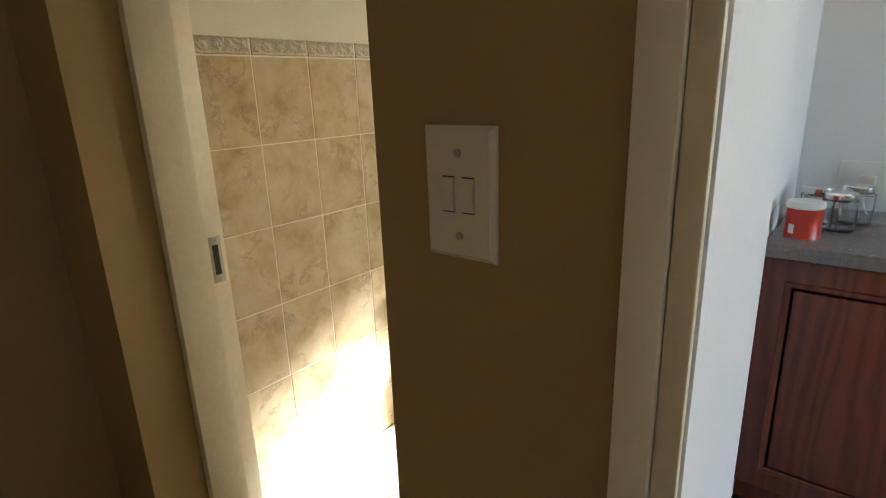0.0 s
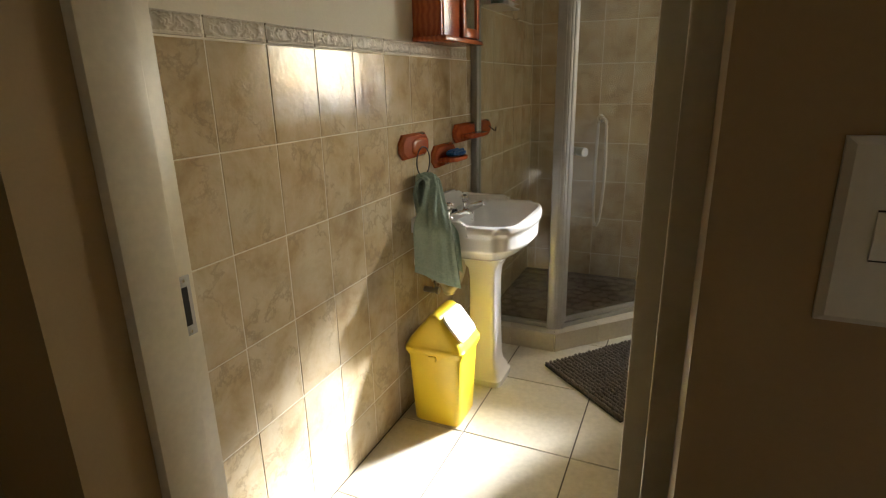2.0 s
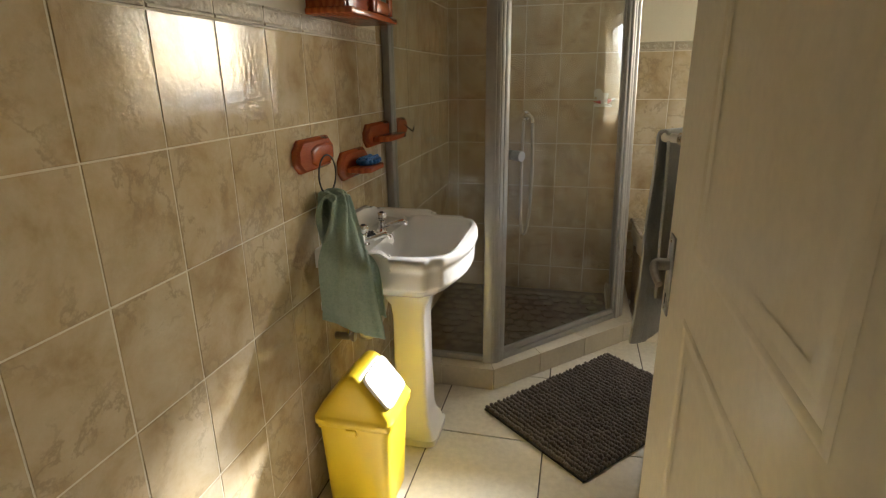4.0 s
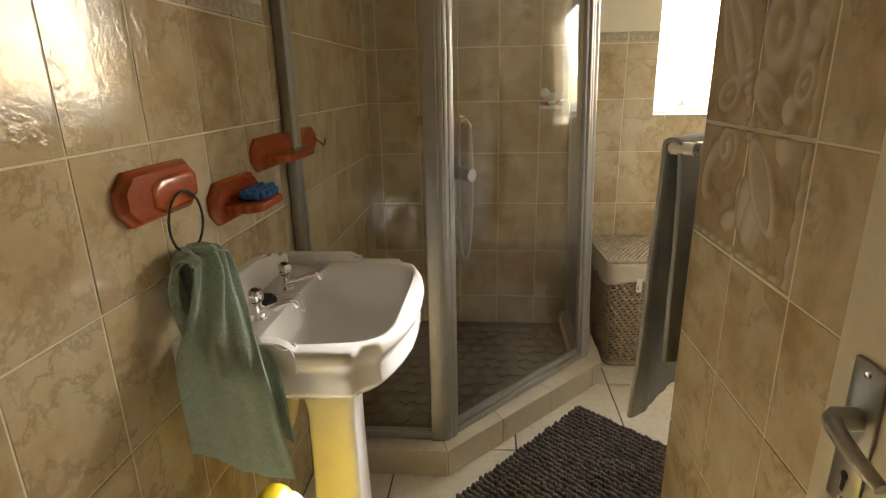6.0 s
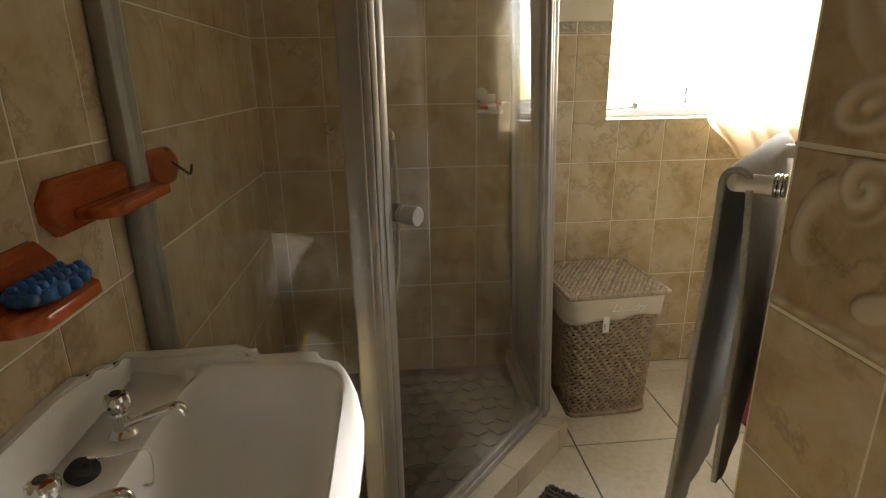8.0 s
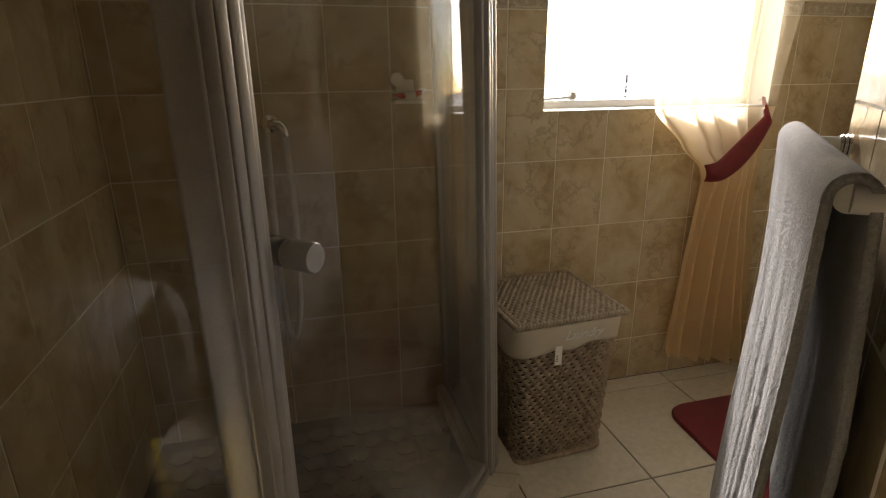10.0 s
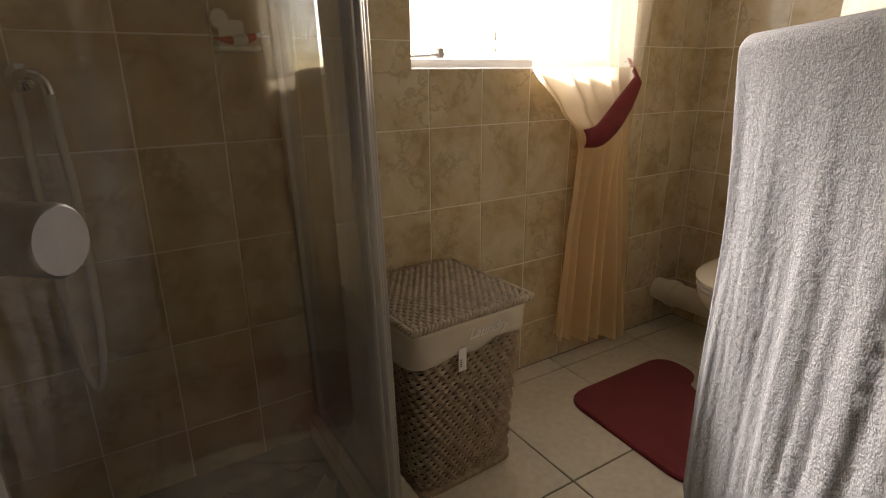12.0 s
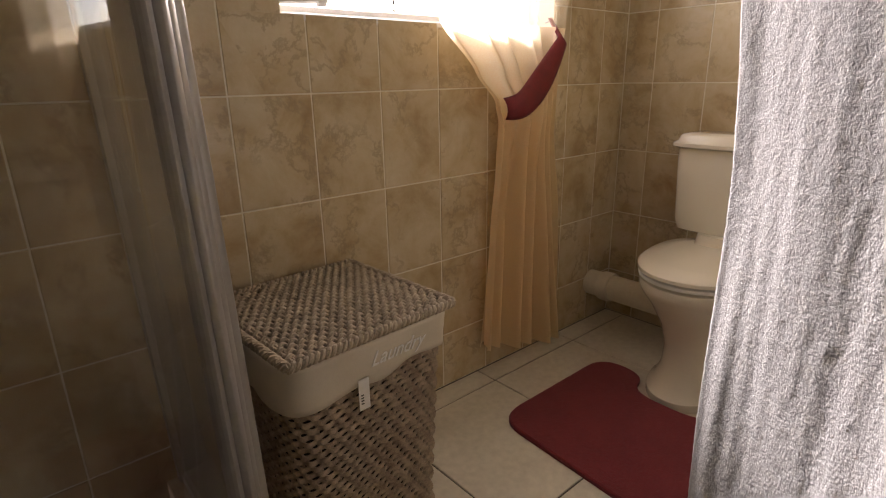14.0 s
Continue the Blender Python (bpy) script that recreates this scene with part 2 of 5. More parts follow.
M["ink"] = mottled("dark_ink", (0.03, 0.03, 0.03), (0.05, 0.05, 0.05), 20, 0.6)
M["red_tin"] = mottled("red_printed_tin", (0.50, 0.03, 0.02), (0.56, 0.05, 0.03), 12, 0.3)
M["brass"] = mottled("dull_brass", (0.42, 0.29, 0.08), (0.55, 0.40, 0.14), 25, 0.35, 0.8)
M["steel"] = mottled("worn_steel", (0.38, 0.36, 0.33), (0.50, 0.48, 0.45), 25, 0.35, 0.9, bumps=(0.1, 0.0006))
M["pipe"] = mottled("cream_pipe", (0.62, 0.56, 0.45), (0.68, 0.62, 0.5), 10, 0.4)
M["pebble"] = mottled("brown_mosaic_stone", (0.085, 0.054, 0.03), (0.16, 0.112, 0.068), 14, 0.4)
M["bed"] = mottled("dark_brown_cement", (0.05, 0.036, 0.024), (0.085, 0.06, 0.04), 14, 0.7)
M["pink"] = mottled("red_pink_soap", (0.55, 0.03, 0.025), (0.66, 0.10, 0.08), 60, 0.4)
M["bottle_green"] = mottled("dark_green_plastic", (0.02, 0.07, 0.05), (0.03, 0.09, 0.06), 20, 0.35)
M["mirror"] = material("mirror_glass", (0.85, 0.86, 0.85), 0.02, 1.0)[0]
M["glass"] = glass("shower_glass", (0.91, 0.905, 0.875), 0.02, 0.017)
M["pane"] = glass("window_glass", (0.97, 0.98, 0.97), 0.02, 0.02)
M["jar"] = glass("jar_glass", (0.9, 0.92, 0.92), 0.05)
M["ground"] = mottled("pale_paving", (0.4, 0.36, 0.3), (0.5, 0.46, 0.38), 0.6, 0.9, fine=8, fine_mix=0.4, world_space=True)


def sheer(name, clear):
    m, t, b = material(name, (0.86, 0.76, 0.56), 0.8)
    out = t.nodes["Material Output"]
    v = coords(t)
    weave = noise_tex(t, v, 350, 2)
    col = ramp(t, weave, (0.3, (0.91, 0.74, 0.49)), (0.7, (0.97, 0.86, 0.64)))
    df = t.nodes.new("ShaderNodeBsdfDiffuse")
    tr = t.nodes.new("ShaderNodeBsdfTranslucent")
    cl = t.nodes.new("ShaderNodeBsdfTransparent")
    t.links.new(col, df.inputs["Color"])
    t.links.new(col, tr.inputs["Color"])
    a = node(t, "ShaderNodeMixShader", Fac=0.78)
    t.links.new(df.outputs[0], a.inputs[1])
    t.links.new(tr.outputs[0], a.inputs[2])
    c = node(t, "ShaderNodeMixShader", Fac=clear)
    t.links.new(a.outputs[0], c.inputs[1])
    t.links.new(cl.outputs[0], c.inputs[2])
    t.links.new(c.outputs[0], out.inputs["Surface"])
    return m


M["sheer"] = sheer("cream_sheer_voile", 0.72)
M["gathered"] = sheer("cream_gathered_voile", 0.12)


# ---- mesh helpers ----
def finish(name, bm, mat, smooth=True, angle=40):
    me = bpy.data.meshes.new(name)
    bmesh.ops.recalc_face_normals(bm, faces=bm.faces)
    if smooth:
        for f in bm.faces:
            f.smooth = True
        for e in bm.edges:
            if len(e.link_faces) == 2 and e.calc_face_angle(0) > radians(angle):
                e.smooth = False
    bm.to_mesh(me)
    bm.free()
    me.materials.append(mat)
    return me


def part(name, bm, mat, parent, label="", smooth=True, angle=40):
    """One mesh object under a thing or a part, in the parent's space."""
    ob = new(name, finish(name, bm, mat, smooth, angle))
    ob.parent = parent
    return tagged(ob, label)


def thing(name, m, label, category, group="", kind=""):
    ob = new(name)
    ob.empty_display_size = 0.05
    ob.matrix_world = m
    return tagged(ob, label, category, group, kind)


def solo(name, bm, mat, m, label, category, kind="", smooth=True, angle=40):
    ob = new(name, finish(name, bm, mat, smooth, angle))
    ob.matrix_world = m
    return tagged(ob, label, category, "", kind)


def box(lo, hi, bevel=0.0, segs=2, bm=None):
    bm = bm or bmesh.new()
    made = bmesh.ops.create_cube(bm, size=1)["verts"]
    for v in made:
        v.co = Vector([(a + b) / 2 + c * (b - a) for a, b, c in zip(lo, hi, v.co)])
    if bevel:
        es = {e for v in made for e in v.link_edges}
        bmesh.ops.bevel(bm, geom=list(es), offset=bevel, segments=segs, affect="EDGES", profile=0.5)
    return bm


def loft(rings, closed=True, caps=True, bm=None):
    """Skin over rings of equally many points."""
    bm = bm or bmesh.new()
    rows = [[bm.verts.new(p) for p in r] for r in rings]
    n = len(rows[0])
    for a, b in zip(rows, rows[1:]):
        for i in range(n if closed else n - 1):
            j = (i + 1) % n
            bm.faces.new((a[i], a[j], b[j], b[i]))
    if caps and closed:
        bm.faces.new(rows[0][::-1])
        bm.faces.new(rows[-1])
    return bm


def lathe(profile, segs=24, centre=(0, 0, 0), axis="z", bm=None, caps=True):
    """A turned shape from (radius, height) pairs."""
    rings = []
    for r, h in profile:
        ring = []
        for i in range(segs):
            a = 2 * math.pi * i / segs
            p = (r * math.cos(a), r * math.sin(a), h)
            if axis == "x":
                p = (h, p[0], p[1])
            elif axis == "y":
                p = (p[1], h, p[0])
            ring.append(Vector(p) + Vector(centre))
        rings.append(ring)
    return loft(rings, bm=bm, caps=caps)


def smooth_path(pts, n):
    """Points along a Catmull-Rom curve through pts."""
    pts = [Vector(p) for p in pts]
    out = []
    for i in range(len(pts) - 1):
        a, b, c, d = pts[max(i - 1, 0)], pts[i], pts[i + 1], pts[min(i + 2, len(pts) - 1)]
        for k in range(n):
            u = k / n
            out.append(0.5 * (2 * b + (c - a) * u + (2 * a - 5 * b + 4 * c - d) * u * u + (3 * b - a - 3 * c + d) * u ** 3))
    return out + [pts[-1]]


def tube(pts, r, segs=10, n=6, bm=None, caps=True):
    path = smooth_path(pts, n) if n > 1 else [Vector(p) for p in pts]
    rings, up = [], None
    for i, p in enumerate(path):
        d = (path[min(i + 1, len(path) - 1)] - path[max(i - 1, 0)]).normalized()
        if up is None:
            up = d.orthogonal().normalized()
        up = (up - d * up.dot(d)).normalized()
        side = d.cross(up)
        rr = r(i / (len(path) - 1)) if callable(r) else r
        rings.append([p + (up * math.cos(a) + side * math.sin(a)) * rr for a in (2 * math.pi * k / segs for k in range(segs))])
    return loft(rings, bm=bm, caps=caps)


def sheet(fn, nu, nv, bm=None):
    """An open surface from fn(u, v), u and v from 0 to 1."""
    return loft([[fn(u / nu, v / nv) for u in range(nu + 1)] for v in range(nv + 1)], closed=False, caps=False, bm=bm)


def superellipse(cx, cy, z, a, b, n=4.0, segs=32):
    out = []
    for i in range(segs):
        w = 2 * math.pi * i / segs
        c, s = math.cos(w), math.sin(w)
        out.append(Vector((cx + a * math.copysign(abs(c) ** (2 / n), c), cy + b * math.copysign(abs(s) ** (2 / n), s), z)))
    return out


def prism(outline, z0, z1, bevel=0.0, bm=None):
    bm = bm or bmesh.new()
    lo = [bm.verts.new((x, y, z0)) for x, y in outline]
    hi = [bm.verts.new((x, y, z1)) for x, y in outline]
    fs = [bm.faces.new(lo[::-1]), bm.faces.new(hi)]
    for i in range(len(lo)):
        j = (i + 1) % len(lo)
        fs.append(bm.faces.new((lo[i], lo[j], hi[j], hi[i])))
    if bevel:
        bmesh.ops.bevel(bm, geom=list({e for f in fs for e in f.edges}), offset=bevel, segments=2, affect="EDGES", profile=0.5)
    return bm


def solidify(ob, thickness, offset=0.0):
    md = ob.modifiers.new("thickness", "SOLIDIFY")
    md.thickness, md.offset = thickness, offset
    return ob


def structure(name, bm, mat, label, category="wall"):
    return tagged(new(name, finish(name, bm, mat, False)), label, category, "", "structure")


# ---- plan ----
LX, WY, PX, RX = -1.515, 5.09, -0.44, 1.24      # tiled faces: basin wall, window wall, partition, toilet wall
C1, C2 = Vector((-0.44, 3.64)), Vector((-0.084, 4.033))   # ends of the slanting face with the towel rail
H = 2.45
DY0, DY1 = 1.815, 2.10                          # door wall, passage side and bathroom side
REC = 0.0014                                    # depth of the wall joints
ROWS_Z = [0.0, 0.185, 0.4375, 0.69, 0.9425, 1.19, 1.437]
BORDER = (1.437, 1.489)

# ---- setting ----
bm = box((LX - 0.2, DY1, 0), (LX - REC, WY + 0.23, H))
wall_left = structure("wall_west", bm, M["paint"], "cream wall tiled in beige marble-look tiles below a relief border")

WX0, WX1, WZ0, WZ1 = -0.143, 0.80, 1.115, 1.82
bm = bmesh.new()
for lo, hi in (((LX - REC, WY + REC, 0), (WX0, WY + 0.23, H)), ((WX1, WY + REC, 0), (RX + 0.2, WY + 0.23, H)),
               ((WX0, WY + REC, 0), (WX1, WY + 0.23, WZ0)), ((WX0, WY + REC, WZ1), (WX1, WY + 0.23, H))):
    box(lo, hi, bm=bm)
wall_window = structure("wall_north", bm, M["paint"], "cream window wall tiled in beige marble-look tiles")

bm = prism([(PX + REC, DY1), (-0.32, DY1), (-0.32, 3.65), (1.7, 3.65), (1.7, C2.y - REC), (C2.x + 0.001, C2.y - REC), (PX + REC, C1.y + 0.002)], 0, H)
wall_partition = structure("wall_partition", bm, M["paint"], "partition wall with a slanting corner, tiled in beige")

bm = box((RX + REC, C2.y - REC, 0), (RX + 0.2, WY + REC, H))
wall_right = structure("wall_east", bm, M["paint"], "cream wall behind the toilet tiled in beige")

bm = bmesh.new()
box((-2.8, DY0, 0), (-1.385, 1.944, H), bm=bm)
box((-2.8, 1.944, 0), (-1.415, DY1, H), bm=bm)
box((-0.514, DY0, 0), (-0.192, DY1, H), bm=bm)
box((-1.385, DY0, 2.09), (-0.514, 1.944, H), bm=bm)
box((-1.415, 1.944, 2.09), (-0.514, DY1, H), bm=bm)
wall_door = structure("wall_south", bm, M["hall_paint"], "ochre-brown painted passage wall beside the bathroom door")

bm = bmesh.new()
box((-1.74, -0.7, 0), (-1.64, DY0, H), bm=bm)
box((-2.9, -0.8, 0), (2.6, -0.7, H), bm=bm)
wall_passage = structure("wall_passage", bm, M["hall_paint"], "plain painted walls closing the passage")

bm = bmesh.new()
box((2.5, -0.7, 0), (2.6, 2.2, H), bm=bm)
box((2.5, 3.5, 0), (2.6, 3.65, H), bm=bm)
box((2.5, 2.2, 0), (2.6, 3.5, 1.0), bm=bm)
box((2.5, 2.2, 2.05), (2.6, 3.5, H), bm=bm)
box((1.7, 3.65, 0), (2.6, 3.75, H), bm=bm)
wall_kitchen = structure("wall_kitchen", bm, M["white_paint"], "plain white kitchen wall with its window opening")

bm = box((-0.319, 3.638, 0), (2.5, 3.65, H))
structure("wall_kitchen_back", bm, M["white_paint"], "white painted kitchen wall behind the worktop")
bm = box((-0.32, DY1, 0), (-0.312, 3.638, H))
box((-0.1925, DY0 + 0.003, 0), (-0.182, DY1, H), bm=bm)
box((-0.312, DY1 - 0.001, 0), (-0.182, DY1 + 0.006, H), bm=bm)
structure("wall_kitchen_side", bm, M["white_paint"], "white painted side of the kitchen opening")

bm = box((-2.9, -0.8, H), (2.6, WY + 0.23, H + 0.1))
structure("ceiling", bm, M["ceiling"], "plain white ceiling", "ceiling")
bm = box((-2.9, -0.8, -0.12), (2.6, WY + 0.23, -0.004))
floor_main = structure("floor", bm, M["grout"], "ivory ceramic floor tiles with dark joints", "floor")
bm = bmesh.new()
bmesh.ops.create_grid(bm, x_segments=1, y_segments=1, size=3000)
g = structure("ground", bm, M["ground"], "pale paving outside the window", "ground")
g.location.z = -0.35

# steel door frame of the bathroom: two jambs and a head, each with a stop, a rebate and a flange
def jamb(x_stop, x_reb, x_wall):
    ring = [(x_wall, 1.945), (x_stop, 1.945), (x_stop, 2.045), (x_reb, 2.045), (x_reb, 2.108), (x_wall, 2.108)]
    return prism(ring, 0, 2.085, 0.003)


door_frame = thing("door_frame", pose(-0.98, 2.03, 0), "cream-enamelled pressed steel door frame", "door frame", "", "structure")
for nm, bm in (("jamb", jamb(-1.362, -1.402, -1.46)), ("jamb", jamb(-0.543, -0.529, -0.47)),
               ("head", box((-1.46, 1.945, 2.045), (-0.47, 2.108, 2.09), 0.003))):
    bmesh.ops.translate(bm, verts=bm.verts, vec=(0.98, -2.03, 0))
    part(nm, bm, M["frame"], door_frame)
bm = box((-0.0015, -0.017, -0.062), (0.0025, 0.017, 0.062), 0.0015)
bmesh.ops.translate(bm, verts=bm.verts, vec=(-1.4 + 0.98, 2.078 - 2.03, 0.925))
strike = part("strike_plate", bm, M["steel"], door_frame, "worn steel strike plate")
bm = box((0.001, -0.0085, -0.04), (0.0032, 0.0075, 0.04))
bmesh.ops.translate(bm, verts=bm.verts, vec=(-1.4 + 0.98, 2.078 - 2.03, 0.925))
part("latch_hole", bm, M["dark"], strike, "dark latch hole")
for dz in (-0.053, 0.053):
    bm = lathe([(0.0045, 0.002), (0.004, 0.0038), (0.0, 0.0042)], 10, axis="x")
    bmesh.ops.translate(bm, verts=bm.verts, vec=(-1.4 + 0.98, 2.078 - 2.03, 0.925 + dz))
    part("screw", bm, M["chrome"], strike)
bm = box((-0.240, DY0 - 0.012, 0), (-0.206, DY0 + 0.001, 2.09), 0.003)
tagged(new("trim", finish("trim", bm, M["paint"])), "cream painted edge of the kitchen opening", "trim", "", "structure")
bm = box((-0.2055, DY0 - 0.007, 0), (-0.184, DY0 + 0.001, 2.09), 0.003)
tagged(new("trim", finish("trim", bm, M["frame"])), "cream steel edge of the kitchen opening", "trim", "", "structure")

# ---- tiles ----
TILE_CACHE = {}


def tile_mesh(w, h, d=0.006, mat="tile", gap=0.0036, bev=0.0012):
    key = (round(w, 4), round(h, 4), round(d, 4), mat)
    if key not in TILE_CACHE:
        x0, x1, z0, z1 = gap / 2, w - gap / 2, gap / 2, h - gap / 2
        b = bev
        bm = bmesh.new()
        back = [bm.verts.new(p) for p in ((x0, d, z0), (x1, d, z0), (x1, d, z1), (x0, d, z1))]
        mid = [bm.verts.new(p) for p in ((x0, b, z0), (x1, b, z0), (x1, b, z1), (x0, b, z1))]
        front = [bm.verts.new(p) for p in ((x0 + b, 0, z0 + b), (x1 - b, 0, z0 + b), (x1 - b, 0, z1 - b), (x0 + b, 0, z1 - b))]
        for a, c in ((back, mid), (mid, front)):
            for i in range(4):
                j = (i + 1) % 4
                bm.faces.new((a[i], a[j], c[j], c[i]))
        bm.faces.new(front)
        TILE_CACHE[key] = finish("tile", bm, M[mat], False)
    return TILE_CACHE[key]


def relief(u, v):
    """Height of the leaf-and-scroll relief of a border tile: narrow winding ridges and veined leaves."""
    q = Vector((u * 7.5, v * 2.1, 0.7))
    bend = noise.noise(q * 1.3) * 0.9
    vine = max(0.0, 1 - 5.5 * abs(noise.noise(Vector((u * 8.0 + bend, v * 2.6 - bend, 3.1)))))
    leaf = 0.0
    for cx, cy, r, turn in ((0.1, 0.5, 0.36, 0.5), (0.3, 0.45, 0.3, -0.7), (0.5, 0.55, 0.36, 0.3), (0.7, 0.45, 0.3, -0.4), (0.9, 0.52, 0.33, 0.8)):
        dx, dy = (u - cx) * 3.8, v - cy
        x, y = dx * math.cos(turn) + dy * math.sin(turn), dy * math.cos(turn) - dx * math.sin(turn)
        d = math.hypot(x, y * 1.7) / r
        if d < 1:
            leaf = max(leaf, (1 - d * d) * (0.6 + 0.4 * math.cos(34 * (x + abs(y)))))
    return max(0.75 * vine, leaf) * min(1, 10 * u, 10 * (1 - u), 6 * v, 6 * (1 - v))


def border_mesh(w):
    key = ("border", round(w, 4))
    if key not in TILE_CACHE:
        h, nx, nz = BORDER[1] - BORDER[0], max(6, int(80 * w / 0.2)), 22

        def at(u, v):
            edge = min(u * w, (1 - u) * w, v * h, (1 - v) * h)
            y = 0.006 if edge < 1e-6 else -0.0034 * relief(u * w / 0.2, v) - (0.0032 if v < 0.17 or v > 0.88 else 0)
            return (0.0015 + u * (w - 0.003), y, 0.0015 + v * (h - 0.003))
        me = finish("border_tile", sheet(at, nx, nz), M["border"], True, 60)
        me.materials.append(M["border_pale"])
        for p in me.polygons:
            p.material_index = int(p.center.y < -0.0016)
        TILE_CACHE[key] = me
    return TILE_CACHE[key]


def place(name, me, parent, m):
    ob = new(name, me)
    ob.parent = parent
    ob.matrix_world = m
    return ob


def tile_wall(parent, x, y, rz, cols, rows=ROWS_Z, border=True, skip=None):
    """Tiles on a wall whose face starts at (x, y); cols: the joints' distances along it; front to local -y."""
    base = pose(x, y, 0, 0, 0, rz)
    for a, b in zip(cols, cols[1:]):
        for lo, hi in zip(rows, rows[1:]):
            if skip and skip(a, b, lo, hi):
                continue
            tip = pose(0, 0, 0, random.uniform(-0.12, 0.12), 0, random.uniform(-0.15, 0.15))
            place("tile", tile_mesh(b - a, hi - lo), parent, base @ pose(a, random.uniform(-0.0004, 0.0004), lo) @ tip)
        if border and not (skip and skip(a, b, *BORDER)):
            place("border_tile", border_mesh(b - a), parent, base @ pose(a, 0, BORDER[0]))


def joints(start, end, first, pitch):
    """Joint positions from start to end with a full joint at first."""
    k = math.ceil((start + 0.02 - first) / pitch)
    out = [start]
    while first + k * pitch < end - 0.02:
        out.append(first + k * pitch)
        k += 1
    return out + [end]


def tile_floor(parent, xs, ys, clip):
    for x0, x1 in zip(xs, xs[1:]):
        for y0, y1 in zip(ys, ys[1:]):
            if clip((x0 + x1) / 2, (y0 + y1) / 2):
                me = tile_mesh(x1 - x0, y1 - y0, 0.008, "floor_tile", 0.005, 0.0015)
                place("tile", me, parent, Matrix.Translation((x0, y0, 0)) @ pose(0, 0, 0, -90))


def moved(bm, v):
    bmesh.ops.translate(bm, verts=bm.verts, vec=v)
    return bm


def turned(bm, deg, axis, centre=(0, 0, 0)):
    bmesh.ops.rotate(bm, verts=bm.verts, cent=centre, matrix=Matrix.Rotation(radians(deg), 3, axis))
    return bm


# ---- bathroom door ----
def panel_moulding(y0, y1, z0, z1, x):
    """A raised frame moulding on the door's face, with its sunk field."""
    bm = bmesh.new()
    steps = [(0.0, 0.0), (0.005, 0.0022), (0.011, 0.0022), (0.017, -0.0012), (0.026, -0.0012), (0.032, 0.0008), (0.05, 0.0008)]
    rings = [[(x - d, y0 + i, z0 + i), (x - d, y1 - i, z0 + i), (x - d, y1 - i, z1 - i), (x - d, y0 + i, z1 - i)] for i, d in steps]
    return loft(rings, caps=False, bm=bm)


def door_leaf():
    d = thing("door_1", pose(-0.555, 2.072, 0), "cream-painted panelled bathroom door standing wide open", "door", "", "structure")
    part("leaf", box((-0.02, 0, 0.012), (0.02, 0.81, 2.035), 0.003), M["door"], d)
    for z0, z1 in ((0.2, 0.95), (1.055, 1.9)):
        part("panel", panel_moulding(0.12, 0.60, z0, z1, -0.0204), M["door"], d)
    plate = part("handle_plate", moved(box((-0.004, -0.021, -0.075), (0, 0.021, 0.075), 0.002), (-0.0202, 0.757, 0.965)), M["steel"], d, "worn steel handle plate")
    bm = lathe([(0.011, -0.02), (0.011, -0.045), (0.008, -0.05)], 14, (-0.0, 0.757, 0.985), "x")
    tube([(-0.046, 0.757, 0.985), (-0.052, 0.742, 0.985), (-0.054, 0.712, 0.98), (-0.05, 0.682, 0.972)], lambda u: 0.009 - 0.003 * u, 10, bm=bm)
    part("lever", bm, M["steel"], d, "steel lever handle")
    bm = lathe([(0.0045, -0.0245), (0.0045, -0.0252), (0, -0.0252)], 12, (0, 0.757, 0.925), "x")
    box((-0.0252, 0.755, 0.908), (-0.0245, 0.759, 0.925), bm=bm)
    part("keyhole", bm, M["dark"], plate)
    for dz in (-0.065, 0.065):
        part("screw", lathe([(0.004, -0.0242), (0.003, -0.026), (0, -0.0262)], 10, (0, 0.757, 0.965 + dz), "x"), M["chrome"], plate)
    return d


door_leaf()


# ---- passage: light switch ----
sw = thing("light_switch", pose(-0.40, DY0, 1.232), "ivory plastic two-lever light switch on the passage wall", "light switch")
w, h = 0.0405, 0.0635
rings = [[(-w, 0, -h), (w, 0, -h), (w, 0, h), (-w, 0, h)], [(-w, -0.004, -h), (w, -0.004, -h), (w, -0.004, h), (-w, -0.004, h)],
         [(-w + 0.005, -0.0085, -h + 0.005), (w - 0.005, -0.0085, -h + 0.005), (w - 0.005, -0.0085, h - 0.005), (-w + 0.005, -0.0085, h - 0.005)]]
part("plate", loft(rings), M["switch"], sw)
for x in (-0.0105, 0.0125):
    part("surround", box((x - 0.0072, -0.0088, -0.0174), (x + 0.0072, -0.0075, 0.0174), 0.0003), M["dark"], sw, "dark gap round a switch lever")
    bm = bmesh.new()
    prof = [(-0.0085, -0.0162), (-0.0105, -0.0157), (-0.013, 0.0), (-0.0098, 0.0157), (-0.0085, 0.0162)]
    loft([[(x - 0.0075, y, z) for y, z in prof], [(x + 0.0075, y, z) for y, z in prof]], closed=True, bm=bm)
    part("lever", bm, M["switch"], sw)
for z in (-0.040, 0.039):
    part("screw", lathe([(0.0042, -0.0083), (0.004, -0.0095), (0, -0.0098)], 12, (0.001, 0, z), "y"), M["steel"], sw)


